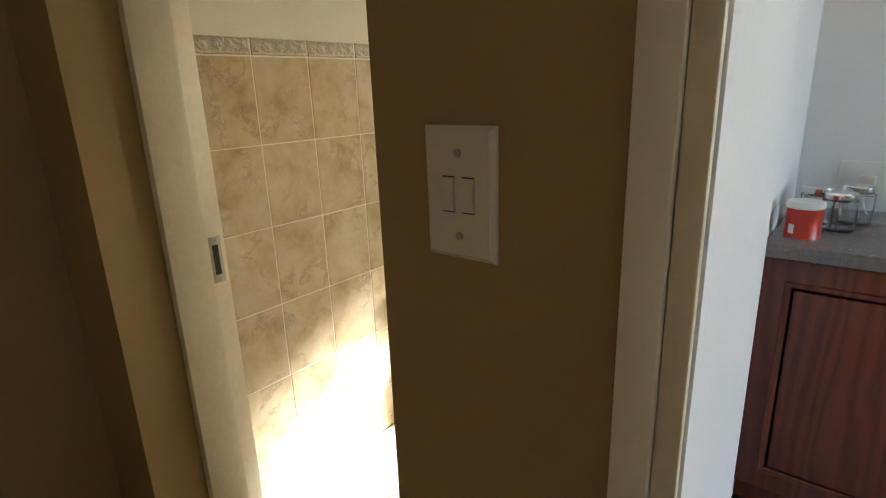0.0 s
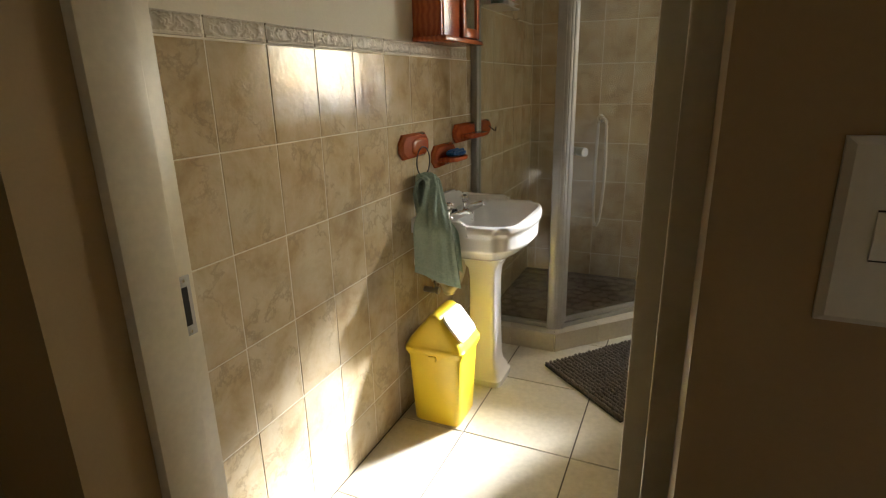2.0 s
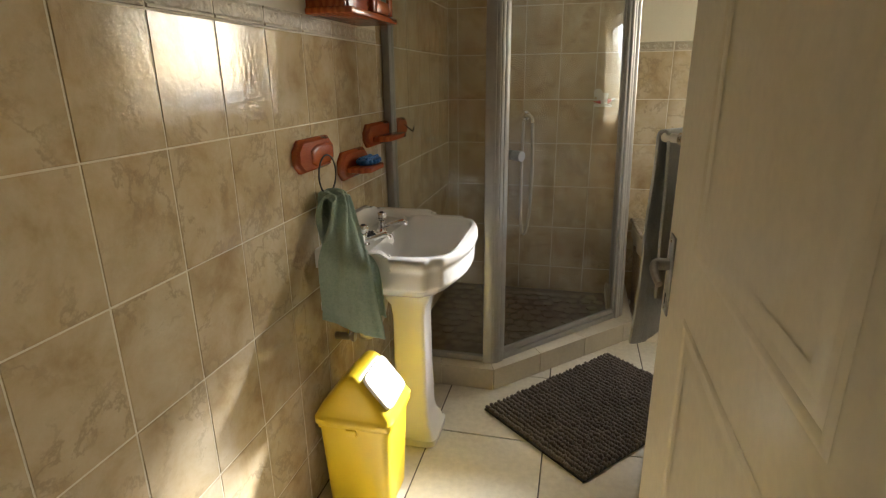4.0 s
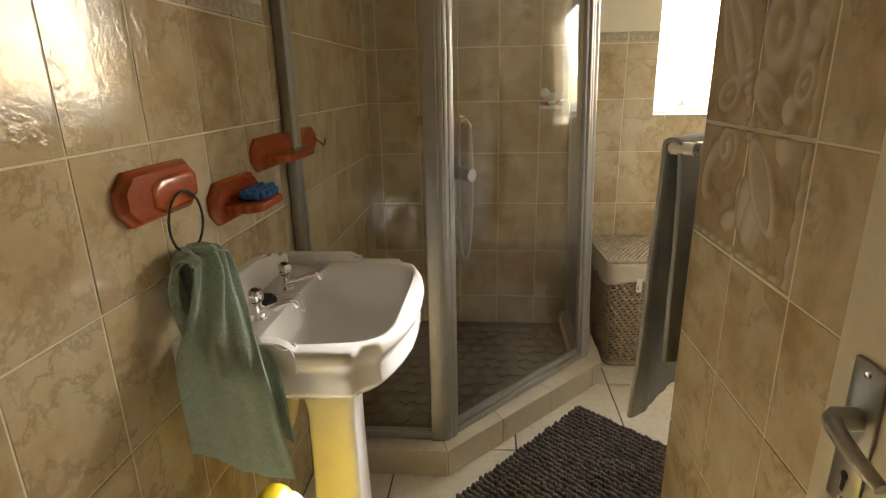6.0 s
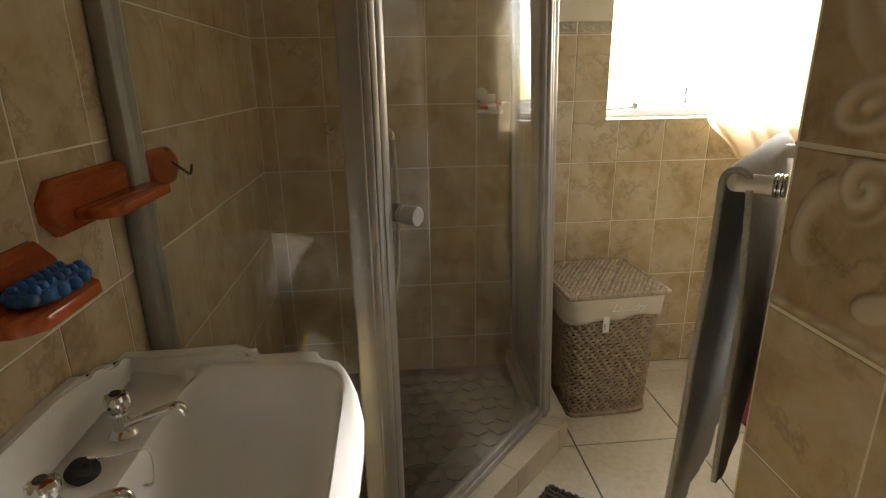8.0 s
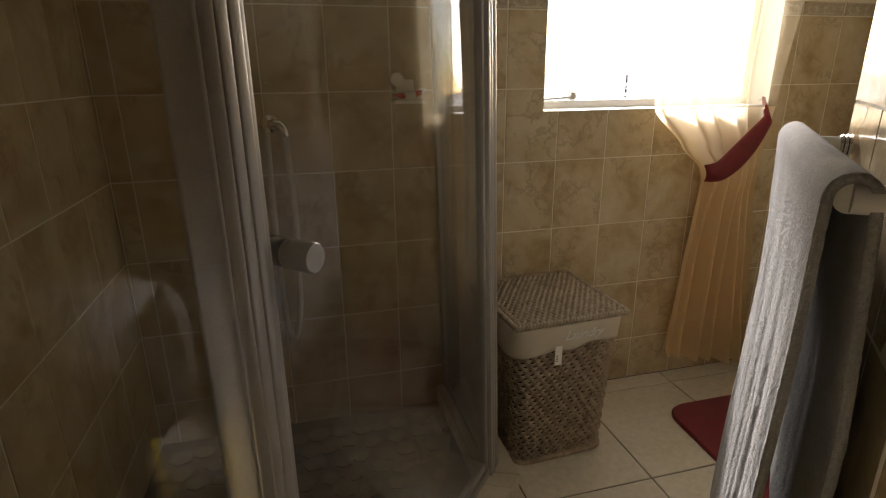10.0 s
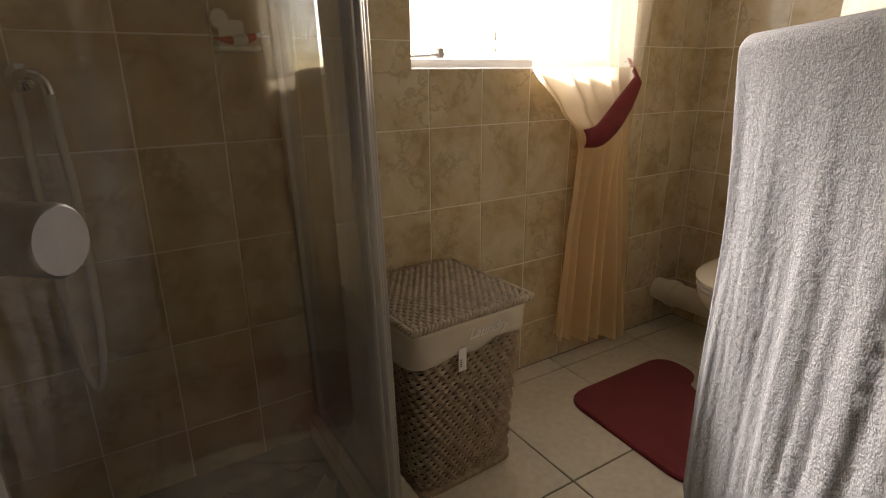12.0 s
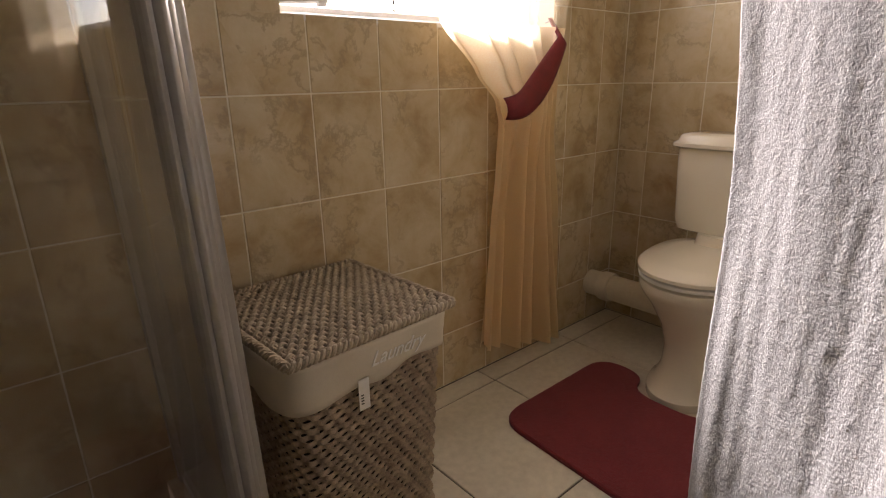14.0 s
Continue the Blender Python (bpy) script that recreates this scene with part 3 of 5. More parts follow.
# ---- kitchen glimpsed from the passage ----
def base_unit(x0, width):
    u = thing("base_cabinet", pose(x0, 3.09, 0), "dark red-brown wooden kitchen base cabinet under the worktop", "cabinet", "kitchen base cabinets")
    part("body", box((0.001, 0.02, 0.1), (width - 0.001, 0.54, 0.858), 0.002), M["cupboard"], u)
    part("plinth", box((0.001, 0.06, 0.009), (width - 0.001, 0.08, 0.1), 0.001), M["cupboard"], u)
    dr = part("door", box((0.004, 0, 0.11), (width - 0.004, 0.02, 0.85), 0.003), M["cupboard"], u)
    fr = [(0.0, 0.0), (0.004, 0.005), (0.012, 0.005), (0.02, -0.001), (0.05, 0.004)]
    part("raised_panel", loft([[(0.06 + i, -d, 0.17 + i), (width - 0.06 - i, -d, 0.17 + i), (width - 0.06 - i, -d, 0.79 - i), (0.06 + i, -d, 0.79 - i)] for i, d in fr]), M["cupboard"], dr)
    return u


base_unit(-0.311, 0.5)
base_unit(0.189, 0.5)
bm = box((-0.311, 3.05, 0.86), (2.3, 3.637, 0.9), 0.006)
solo("worktop", bm, M["counter"], Matrix.Identity(4), "grey-brown speckled kitchen worktop on wooden cabinets", "worktop")
tin = thing("tin", pose(-0.235, 3.16, 0.9) @ Matrix.Scale(0.86, 4), "round red tin with a white lid on the worktop", "tin")
part("body", lathe([(0.05, 0.0), (0.052, 0.002), (0.052, 0.004), (0.0505, 0.006), (0.0505, 0.1), (0.052, 0.103)], 32), M["red_tin"], tin)
part("rim", lathe([(0.0525, 0.0), (0.0525, 0.005)], 32), M["chrome"], tin, "bright metal bottom rim")
part("lid", lathe([(0.053, 0.1), (0.054, 0.102), (0.054, 0.116), (0.051, 0.12), (0.046, 0.118), (0.0, 0.118)], 32), M["white_plastic"], tin, "white plastic lid")
bm = sheet(lambda u, v: (0.0512 * math.cos(radians(-110 + 22 * u)), 0.0512 * math.sin(radians(-110 + 22 * u)), 0.02 + 0.03 * v), 6, 1)
part("label", turned(bm, -25, "Z"), M["paper"], tin, "small white printed label")
for x, y, hh in ((-0.165, 3.30, 0.105), (-0.225, 3.36, 0.11), (-0.13, 3.42, 0.11)):
    j = thing("glass_jar", pose(x, y, 0.9), "clear glass jar with a steel screw lid", "jar", "jars on the worktop")
    part("jar", lathe([(0.036, 0.0), (0.043, 0.004), (0.044, 0.09), (0.036, hh - 0.015), (0.036, hh - 0.004), (0.033, hh - 0.004), (0.033, hh - 0.014), (0.041, 0.088), (0.04, 0.006), (0.0, 0.005)], 24), M["jar"], j)
    part("lid", lathe([(0.04, hh - 0.016), (0.041, hh - 0.014), (0.041, hh + 0.002), (0.038, hh + 0.005), (0, hh + 0.005)], 24), M["chrome"], j, "brushed steel lid")
so = thing("wall_socket", pose(-0.11, 3.638, 1.0), "white double wall socket with a plug and cable", "socket")
part("plate", box((-0.085, -0.011, -0.06), (0.085, 0, 0.06), 0.004), M["white_plastic"], so)
part("switch", box((0.035, -0.016, 0.005), (0.06, -0.01, 0.035), 0.002), M["white_plastic"], so)
part("plug", box((-0.03, -0.05, -0.03), (0.015, -0.01, 0.02), 0.008), M["pipe"], so, "cream plug")
part("cable", tube([(-0.008, -0.045, -0.03), (0.0, -0.06, -0.08), (0.05, -0.07, -0.12), (0.14, -0.08, -0.145), (0.25, -0.06, -0.155)], 0.0035, 8), M["white_plastic"], so, "white cable")


# ---- shower ----
KX, KY = -0.425, 4.55        # free corner of the kerb; the kerb's bend is at (-1.05, 3.91)
bm = prism([(LX + 0.001, 3.91), (-1.05, 3.91), (KX, KY), (KX, WY - 0.001), (KX - 0.11, WY - 0.001), (KX - 0.11, KY + 0.045), (-1.09, 4.03), (LX + 0.001, 4.03)], 0.0, 0.094)
kerb = solo("shower_kerb", bm, M["paint"], Matrix.Identity(4), "low tiled kerb round the corner shower", "kerb", smooth=False)


def kerb_tile(a, b, z0, z1, out):
    """A thin facing slab between plan points a and b."""
    d = Vector(b) - Vector(a)
    n = Vector((d.y, -d.x)).normalized()
    g = d.normalized() * 0.0015
    a2, b2 = Vector(a) + g, Vector(b) - g
    return prism([tuple(a2), tuple(a2 + n * out), tuple(b2 + n * out), tuple(b2)], z0, z1, 0.001)


def along(a, b, cuts):
    a, b = Vector(a), Vector(b)
    return [a.lerp(b, c) for c in cuts]


for a, b, cuts in (((LX + 0.001, 3.91), (-1.05, 3.91), (0, 0.5, 1)), ((-1.05, 3.91), (KX, KY), (0, 0.3, 0.62, 0.93, 1)), ((KX, KY), (KX, WY - 0.001), (0, 0.4, 0.8, 1))):
    ps = along(a, b, cuts)
    for p, q in zip(ps, ps[1:]):
        part("kerb_tile", kerb_tile(p, q, 0.002, 0.096, 0.007), M["kerb"], kerb, smooth=False)
inner = [(LX + 0.001, 4.03), (-1.09, 4.03), (KX - 0.11, KY + 0.045), (KX - 0.11, WY - 0.001)]
outer = [(LX + 0.001, 3.903), (-1.047, 3.903), (KX + 0.007, KY - 0.003), (KX + 0.007, WY - 0.001)]
for k, cuts in ((0, (0, 0.5, 1)), (1, (0, 0.3, 0.62, 0.93, 1)), (2, (0, 0.4, 0.8, 1))):
    oa, ob_ = along(outer[k], outer[k + 1], cuts), along(inner[k], inner[k + 1], cuts)
    for i in range(len(cuts) - 1):
        e = (oa[i + 1] - oa[i]).normalized() * 0.001
        part("kerb_tile", prism([tuple(oa[i] + e), tuple(oa[i + 1] - e), tuple(ob_[i + 1] - e), tuple(ob_[i] + e)], 0.094, 0.102, 0.0012), M["kerb"], kerb, smooth=False)

# crazy-paved stone floor of the shower
random.seed(4)
bm = bmesh.new()
for i in range(15):
    for j in range(15):
        x, y = LX + 0.03 + i * 0.075 + (j % 2) * 0.035 + random.uniform(-0.014, 0.014), 4.02 + j * 0.075 + random.uniform(-0.012, 0.012)
        if y < 4.06 + max(0, (x + 1.05)) * 1.02 or x > KX - 0.14 or y > WY - 0.04:
            continue
        n, r = random.randint(5, 7), random.uniform(0.03, 0.041)
        off = random.uniform(0, 6)
        pts = [(x + r * random.uniform(0.85, 1.1) * math.cos(off + 2 * math.pi * k / n), y + r * random.uniform(0.85, 1.1) * math.sin(off + 2 * math.pi * k / n)) for k in range(n)]
        prism(pts, 0.02, 0.034 + random.uniform(-0.001, 0.001), bm=bm)
ob = solo("shower_floor_stones", bm, M["pebble"], Matrix.Identity(4), "brown broken-stone mosaic on the shower floor", "mosaic floor", "stuff", False)
bm = prism([(LX, 4.02), (-1.09, 4.02), (KX - 0.1, KY + 0.04), (KX - 0.1, WY), (LX, WY)], -0.003, 0.03)
structure("shower_floor", bm, M["bed"], "brown cement bed of the shower floor", "floor")

P0, P1, P2, P3 = Vector((LX, 3.975)), Vector((-1.06, 3.975)), Vector((-0.495, 4.60)), Vector((-0.495, WY))
ZT = 1.93
enclosure = thing("shower_enclosure", pose(-1.05, 3.975, 0.102), "corner shower enclosure of clear glass in satin aluminium", "shower enclosure")
EO = Vector((-1.05, 3.975, 0.102))


def bar(a, b, w, z0, z1, side=0.0):
    """A straight profile bar between plan points, w deep, between heights."""
    d = (b - a).normalized()
    n = Vector((-d.y, d.x)) * w / 2
    o = Vector((-d.y, d.x)) * side
    return moved(prism([tuple(a - n + o), tuple(b - n + o), tuple(b + n + o), tuple(a + n + o)], z0, z1, 0.002), -EO)


def post(p, w, d, deg, z0=0.103, z1=ZT, ribs=3):
    """An extruded upright with shallow flutes on its two broad faces."""
    face = []
    for k in range(ribs):
        x0, x1 = -w / 2 + k * w / ribs, -w / 2 + (k + 1) * w / ribs
        g = min(0.0045, w / ribs * 0.2)
        face += [(x0, 0.0), (x0 + g * 0.3, 0.0016), (x0 + g, 0.0025), (x1 - g, 0.0025), (x1 - g * 0.3, 0.0016)]
    face.append((w / 2, 0.0))
    outline = [(x, -d / 2 - e) for x, e in face] + [(x, d / 2 + e) for x, e in face[::-1]]
    bm = prism(outline, z0, z1)
    turned(bm, deg, "Z")
    return moved(bm, (p.x - EO.x, p.y - EO.y, -EO.z))


dir_door = (P2 - P1).normalized()
ang_door = math.degrees(math.atan2(dir_door.y, dir_door.x))
part("wall_channel", post(P0 + Vector((0.017, 0)), 0.03, 0.062, 0, ribs=1), M["alu_grey"], enclosure, "grey wall channel")
part("wall_channel", post(P3 - Vector((0, 0.014)), 0.026, 0.03, 90, ribs=1), M["alu"], enclosure)
part("corner_post", post(P1 + Vector((-0.023, 0)), 0.042, 0.036, 0, ribs=1), M["alu"], enclosure)
part("corner_post", post(P1, 0.02, 0.028, ang_door / 2, ribs=1), M["alu"], enclosure)
part("corner_post", post(P1 + dir_door * 0.022, 0.038, 0.034, ang_door, ribs=2), M["alu"], enclosure)
part("corner_post", post(P2 - dir_door * 0.02, 0.03, 0.034, ang_door, ribs=2), M["alu"], enclosure)
part("corner_post", moved(lathe([(0.015, 0.103), (0.016, 0.106), (0.016, ZT), (0.014, ZT + 0.002)], 16, (P2.x + 0.012, P2.y + 0.012, 0)), -EO), M["alu"], enclosure, "rounded corner post")
for a, b, nm in ((P0 + Vector((0.03, 0)), P1 - Vector((0.04, 0)), "side"), (P1 + dir_door * 0.04, P2 - dir_door * 0.035, "door"), (P2 + Vector((0, 0.03)), P3 - Vector((0, 0.03)), "back")):
    part("rail", bar(a, b, 0.026, 0.103, 0.128), M["alu"], enclosure)
    part("rail", bar(a, b, 0.026, ZT - 0.04, ZT), M["alu"], enclosure)
    if nm == "door":
        dd = dir_door
        lf = part("door", bar(a + dd * 0.012, b - dd * 0.012, 0.006, 0.155, ZT - 0.065), M["glass"], enclosure, "clear glass shower door with dried soap film")
        for e0, e1 in ((a + dd * 0.002, a + dd * 0.016), (b - dd * 0.016, b - dd * 0.002)):
            part("door_stile", bar(e0, e1, 0.018, 0.132, ZT - 0.043), M["alu"], lf)
        part("door_rail", bar(a + dd * 0.016, b - dd * 0.016, 0.016, 0.132, 0.156), M["alu"], lf)
        part("door_rail", bar(a + dd * 0.016, b - dd * 0.016, 0.016, ZT - 0.067, ZT - 0.043), M["alu"], lf)
        kp = a + dd * 0.05
        nn = Vector((dd.y, -dd.x))
        bm = bmesh.new()
        for s in (1, -1):
            lathe([(0.02, 0.003), (0.0215, 0.005), (0.0215, 0.016), (0.0205, 0.017), (0.0205, 0.019), (0.0225, 0.02), (0.0225, 0.05), (0.0205, 0.0525), (0.0, 0.0525)] if s > 0 else
                  [(0.02, -0.003), (0.0215, -0.005), (0.0215, -0.016), (0.0205, -0.017), (0.0205, -0.019), (0.0225, -0.02), (0.0225, -0.05), (0.0205, -0.0525), (0.0, -0.0525)], 24, axis="x", bm=bm)
        bmesh.ops.scale(bm, verts=bm.verts, vec=(1.02, 0.93, 0.93))
        turned(bm, math.degrees(math.atan2(nn.y, nn.x)), "Z")
        part("knob", moved(bm, (kp.x - EO.x, kp.y - EO.y, 1.012 - EO.z)), M["knob"], lf, "round chrome door knob")
        for sc in (a, b):
            part("screw", moved(lathe([(0.004, -0.0), (0.003, 0.002), (0, 0.0022)], 8, (sc.x + nn.x * 0.013, sc.y + nn.y * 0.013, 0.128)), -EO), M["steel"], enclosure)
    else:
        part("glass_pane", bar(a, b, 0.006, 0.125, ZT - 0.03), M["glass"], enclosure, "clear glass side pane with dried soap film")

# the door side of the frame stands a little out of plumb
bpy.context.view_layer.update()
for ob in [c for c in enclosure.children_recursive if c.type == "MESH"]:
    for v in ob.data.vertices:
        side = max(0.0, min(1.0, (v.co.x + EO.x - P1.x) / (P2.x - P1.x)))
        v.co.x -= 0.026 * side * v.co.z

# hand shower with hose, mixer, soap dish and corner basket inside the shower
hs = thing("hand_shower", pose(-1.05, WY, 1.1), "chrome hand shower with a pale hose on a wall bracket", "hand shower")
bm = lathe([(0.027, 0), (0.027, -0.006), (0.014, -0.012), (0.012, -0.045)], 18, axis="y")
tube([(0, -0.04, 0), (0.006, -0.056, 0.004), (0.026, -0.062, 0.004), (0.04, -0.062, -0.012), (0.043, -0.062, -0.035)], 0.0125, 12, bm=bm)
part("bracket", bm, M["chrome"], hs)
part("hose", tube([(0.043, -0.062, -0.03), (0.046, -0.06, -0.12), (0.05, -0.05, -0.3), (0.042, -0.045, -0.55), (0.024, -0.04, -0.68), (0.004, -0.035, -0.7), (-0.011, -0.03, -0.6), (-0.015, -0.025, -0.3), (-0.012, -0.02, -0.03)], 0.0095, 10), M["pipe"], hs, "ribbed pale metal hose")
mx = thing("shower_mixer", pose(-1.24, WY, 1.105), "round chrome shower valve on the tiled wall", "shower valve")
part("escutcheon", lathe([(0.03, 0), (0.03, -0.004), (0.024, -0.012)], 24, axis="y"), M["chrome"], mx)
hd = part("handle", lathe([(0.016, -0.01), (0.018, -0.03), (0.014, -0.045), (0, -0.046)], 18, axis="y"), M["chrome"], mx)
part("marker", lathe([(0.007, -0.0458), (0.006, -0.0475), (0, -0.0478)], 14, axis="y"), M["pink"], hd, "small red marker disc")
sd = thing("soap_dish", pose(-0.63, WY, 1.165), "white wall soap dish holding a red and white bar", "soap dish")
bm = box((-0.045, -0.075, -0.012), (0.05, 0.0, 0.0), 0.005)
box((-0.03, -0.012, 0.0), (0.03, 0.0, 0.06), 0.005, bm=bm)
part("dish", bm, M["white_plastic"], sd)
part("suction_cup", lathe([(0.024, -0.002), (0.02, -0.012), (0.008, -0.016), (0, -0.016)], 18, (-0.025, 0, 0.06), "y"), M["white_plastic"], sd)
sp = thing("soap_wrapper", pose(-0.618, WY - 0.045, 1.166, 0, -8, 8), "crumpled red and white soap packet in the dish", "soap")


def packet(x0, x1, n=16, k=1.0):
    """A stretch of a packet with twisted, pointed ends."""
    rings = []
    for i in range(n + 1):
        x = x0 + (x1 - x0) * i / n
        f = max(0.06, 1 - abs(x / 0.062) ** 1.6)
        lift = 0.012 * (abs(x) / 0.06) ** 2
        rings.append([(x, k * 0.02 * f * math.cos(a) * (1 + 0.12 * math.sin(60 * x + 3 * a)), 0.012 + lift + k * 0.012 * f * math.sin(a)) for a in (2 * math.pi * j / 14 for j in range(14))])
    return loft(rings)


part("wrapper", packet(-0.06, 0.06), M["pink"], sp)
part("band", packet(-0.022, 0.012, 8, 1.05), M["paper"], sp, "white paper band")
part("end", packet(0.036, 0.061, 8, 1.08), M["paper"], sp, "white twisted end")
cs = thing("shower_caddy", pose(LX, 4.2, 1.69), "white shower caddy shelf on the tiles in the shower", "shelf")
part("tray", box((0.004, -0.13, 0.0), (0.125, 0.13, 0.008), 0.003), M["white_plastic"], cs)
for z in (0.03, 0.055):
    part("rail", tube([(0.006, -0.128, z), (0.123, -0.128, z), (0.123, 0.128, z), (0.006, 0.128, z)], 0.0028, 6, 1), M["chrome"], cs, "chrome wire rail")
part("back", box((0.001, -0.13, 0.0), (0.006, 0.13, 0.07), 0.002), M["white_plastic"], cs)
part("hook", tube([(0.11, 0.06, 0.0), (0.11, 0.06, -0.035), (0.11, 0.1, -0.045), (0.11, 0.16, -0.04), (0.11, 0.165, -0.028)], 0.003, 6), M["chrome"], cs, "chrome wire hook")
pk = thing("soap_box", pose(LX + 0.075, 4.24, 1.698), "red and white soap box in the shower caddy", "box")
part("carton", box((-0.035, -0.05, 0), (0.035, 0.05, 0.09), 0.002), M["paper"], pk)
part("band", box((-0.0356, -0.0506, 0.03), (0.0356, 0.0506, 0.06), 0.002), M["pink"], pk, "red printed band")
bo = thing("shampoo_bottle", pose(LX + 0.07, 4.13, 1.698), "dark green plastic bottle in the shower caddy", "bottle")
part("body", loft([superellipse(0, 0, z, a, b, 3, 24) for z, a, b in ((0, 0.024, 0.034), (0.004, 0.027, 0.037), (0.13, 0.027, 0.037), (0.15, 0.018, 0.02), (0.16, 0.012, 0.012))]), M["bottle_green"], bo)
part("cap", lathe([(0.014, 0.16), (0.014, 0.185), (0.011, 0.188), (0, 0.188)], 18), M["white_plastic"], bo)


# ---- wash basin ----
BX, BY = LX, 3.585


def basin_outline():
    half = [(0.0, 0.292), (0.12, 0.294), (0.338, 0.295), (0.35, 0.288), (0.355, 0.268), (0.37, 0.256), (0.39, 0.25)]
    front = [(0.392 + 0.055 * (1 - (y / 0.25) ** 2), y) for y in (0.225, 0.19, 0.14, 0.07)]
    right = half + front
    return right + [(0.445, 0.0)] + [(u, -v) for u, v in right[::-1]]


OUT = basin_outline()


def outline_radius(a, c=(0.235, 0.0)):
    dx, dy = math.cos(a), math.sin(a)
    best = 0
    n = len(OUT)
    for i in range(n):
        (x1, y1), (x2, y2) = OUT[i], OUT[(i + 1) % n]
        ex, ey = x2 - x1, y2 - y1
        den = dx * ey - dy * ex
        if abs(den) < 1e-9:
            continue
        t = ((x1 - c[0]) * ey - (y1 - c[1]) * ex) / den
        s = ((x1 - c[0]) * dy - (y1 - c[1]) * dx) / den
        if t > 0 and -1e-6 <= s <= 1 + 1e-6:
            best = max(best, t)
    return best


def bowl_radius(a):
    c, s = math.cos(a), math.sin(a)
    b = 0.253 - 0.032 * c
    ax = 0.172 if c > 0 else 0.118
    return 1 / ((abs(c) / ax) ** 5.5 + (abs(s) / b) ** 5.5) ** (1 / 5.5)


def basin_body():
    n = 200
    angs = [2 * math.pi * i / n for i in range(n)]
    ro, rb = [outline_radius(a) for a in angs], [bowl_radius(a) for a in angs]

    def ring(r, z, tilt=0.0):
        return [(max(0.0, 0.235 + r[i] * math.cos(a)), r[i] * math.sin(a), z) for i, a in enumerate(angs)]
    soft = [0.5 * r + 0.5 * sum(ro[(i + k) % n] for k in range(-6, 7)) / 13 for i, r in enumerate(ro)]
    rings = []
    for s, z, src in ((0.42, 0.615, soft), (0.58, 0.632, soft), (0.72, 0.652, soft), (0.84, 0.674, soft), (0.905, 0.69, soft), (0.935, 0.698, ro), (0.944, 0.706, ro), (0.95, 0.748, ro), (0.952, 0.757, ro), (0.972, 0.765, ro), (0.992, 0.772, ro), (1.0, 0.779, ro), (1.0, 0.788, ro), (0.994, 0.795, ro), (0.982, 0.7985, ro), (0.965, 0.8, ro)):
        rings.append(ring([r * s for r in src], z))
    for k in (0.35, 0.75):
        rings.append(ring([(1 - k) * 0.965 * o + k * min(b * 1.02, 0.955 * o) for o, b in zip(ro, rb)], 0.8))
    for s, z in ((1.005, 0.799), (0.995, 0.795), (0.972, 0.778), (0.93, 0.738), (0.88, 0.704), (0.81, 0.676), (0.68, 0.657), (0.42, 0.646), (0.18, 0.641), (0.09, 0.64)):
        rings.append(ring([b * s for b in rb], z))
    # the tap ledge lies a little below the rim
    for r in rings[15:]:
        for i, (x, y, z) in enumerate(r):
            if z > 0.77 and abs(y) < 0.262:
                r[i] = (x, y, z - 0.027 * max(0.0, min(1.0, (0.16 - x) / 0.04)))
    return loft(rings)


def upstand():
    prof = [(-0.291, 0.775), (-0.291, 0.817), (-0.262, 0.8185), (-0.24, 0.823), (-0.222, 0.833), (-0.2, 0.84), (-0.172, 0.842), (-0.157, 0.846), (-0.145, 0.856), (-0.125, 0.862), (-0.06, 0.865)]
    pts = prof + [(-y, z) for y, z in prof[::-1]]
    bm = bmesh.new()
    a = [bm.verts.new((0.001, y, z)) for y, z in pts]
    b = [bm.verts.new((0.022, y, z)) for y, z in pts]
    bm.faces.new(a)
    bm.faces.new(b[::-1])
    es = []
    for i in range(len(pts)):
        j = (i + 1) % len(pts)
        bm.faces.new((a[i], b[i], b[j], a[j]))
    bmesh.ops.bevel(bm, geom=[e for e in bm.edges if e.verts[0] in b and e.verts[1] in b], offset=0.007, segments=3, affect="EDGES")
    return bm


basin = thing("wash_basin", pose(BX, BY - 0.025, 0), "white porcelain pedestal wash basin with stepped corners", "wash basin")
part("bowl", basin_body(), M["porcelain"], basin, angle=55)
part("upstand", upstand(), M["porcelain"], basin)
for sgn in (-1, 1):
    # raised side rims of the tap ledge, sweeping down to the bowl's rim
    prof = [(0.001, 0.76), (0.001, 0.8185), (0.2, 0.8185), (0.212, 0.8165), (0.222, 0.811), (0.229, 0.804), (0.24, 0.7985), (0.24, 0.76)]
    bm = bmesh.new()
    for w in (0.263, 0.2955):
        bm.faces.new([bm.verts.new((u, sgn * w, z)) for u, z in prof])
    bm.verts.ensure_lookup_table()
    k = len(prof)
    for i in range(k):
        bm.faces.new((bm.verts[i], bm.verts[(i + 1) % k], bm.verts[k + (i + 1) % k], bm.verts[k + i]))
    bmesh.ops.bevel(bm, geom=[e for e in bm.edges if abs(e.verts[0].co.y - e.verts[1].co.y) < 1e-5 and min(e.verts[0].co.z, e.verts[1].co.z) > 0.79], offset=0.006, segments=3, affect="EDGES")
    part("side_rim", bm, M["porcelain"], basin, angle=50)
ped = []
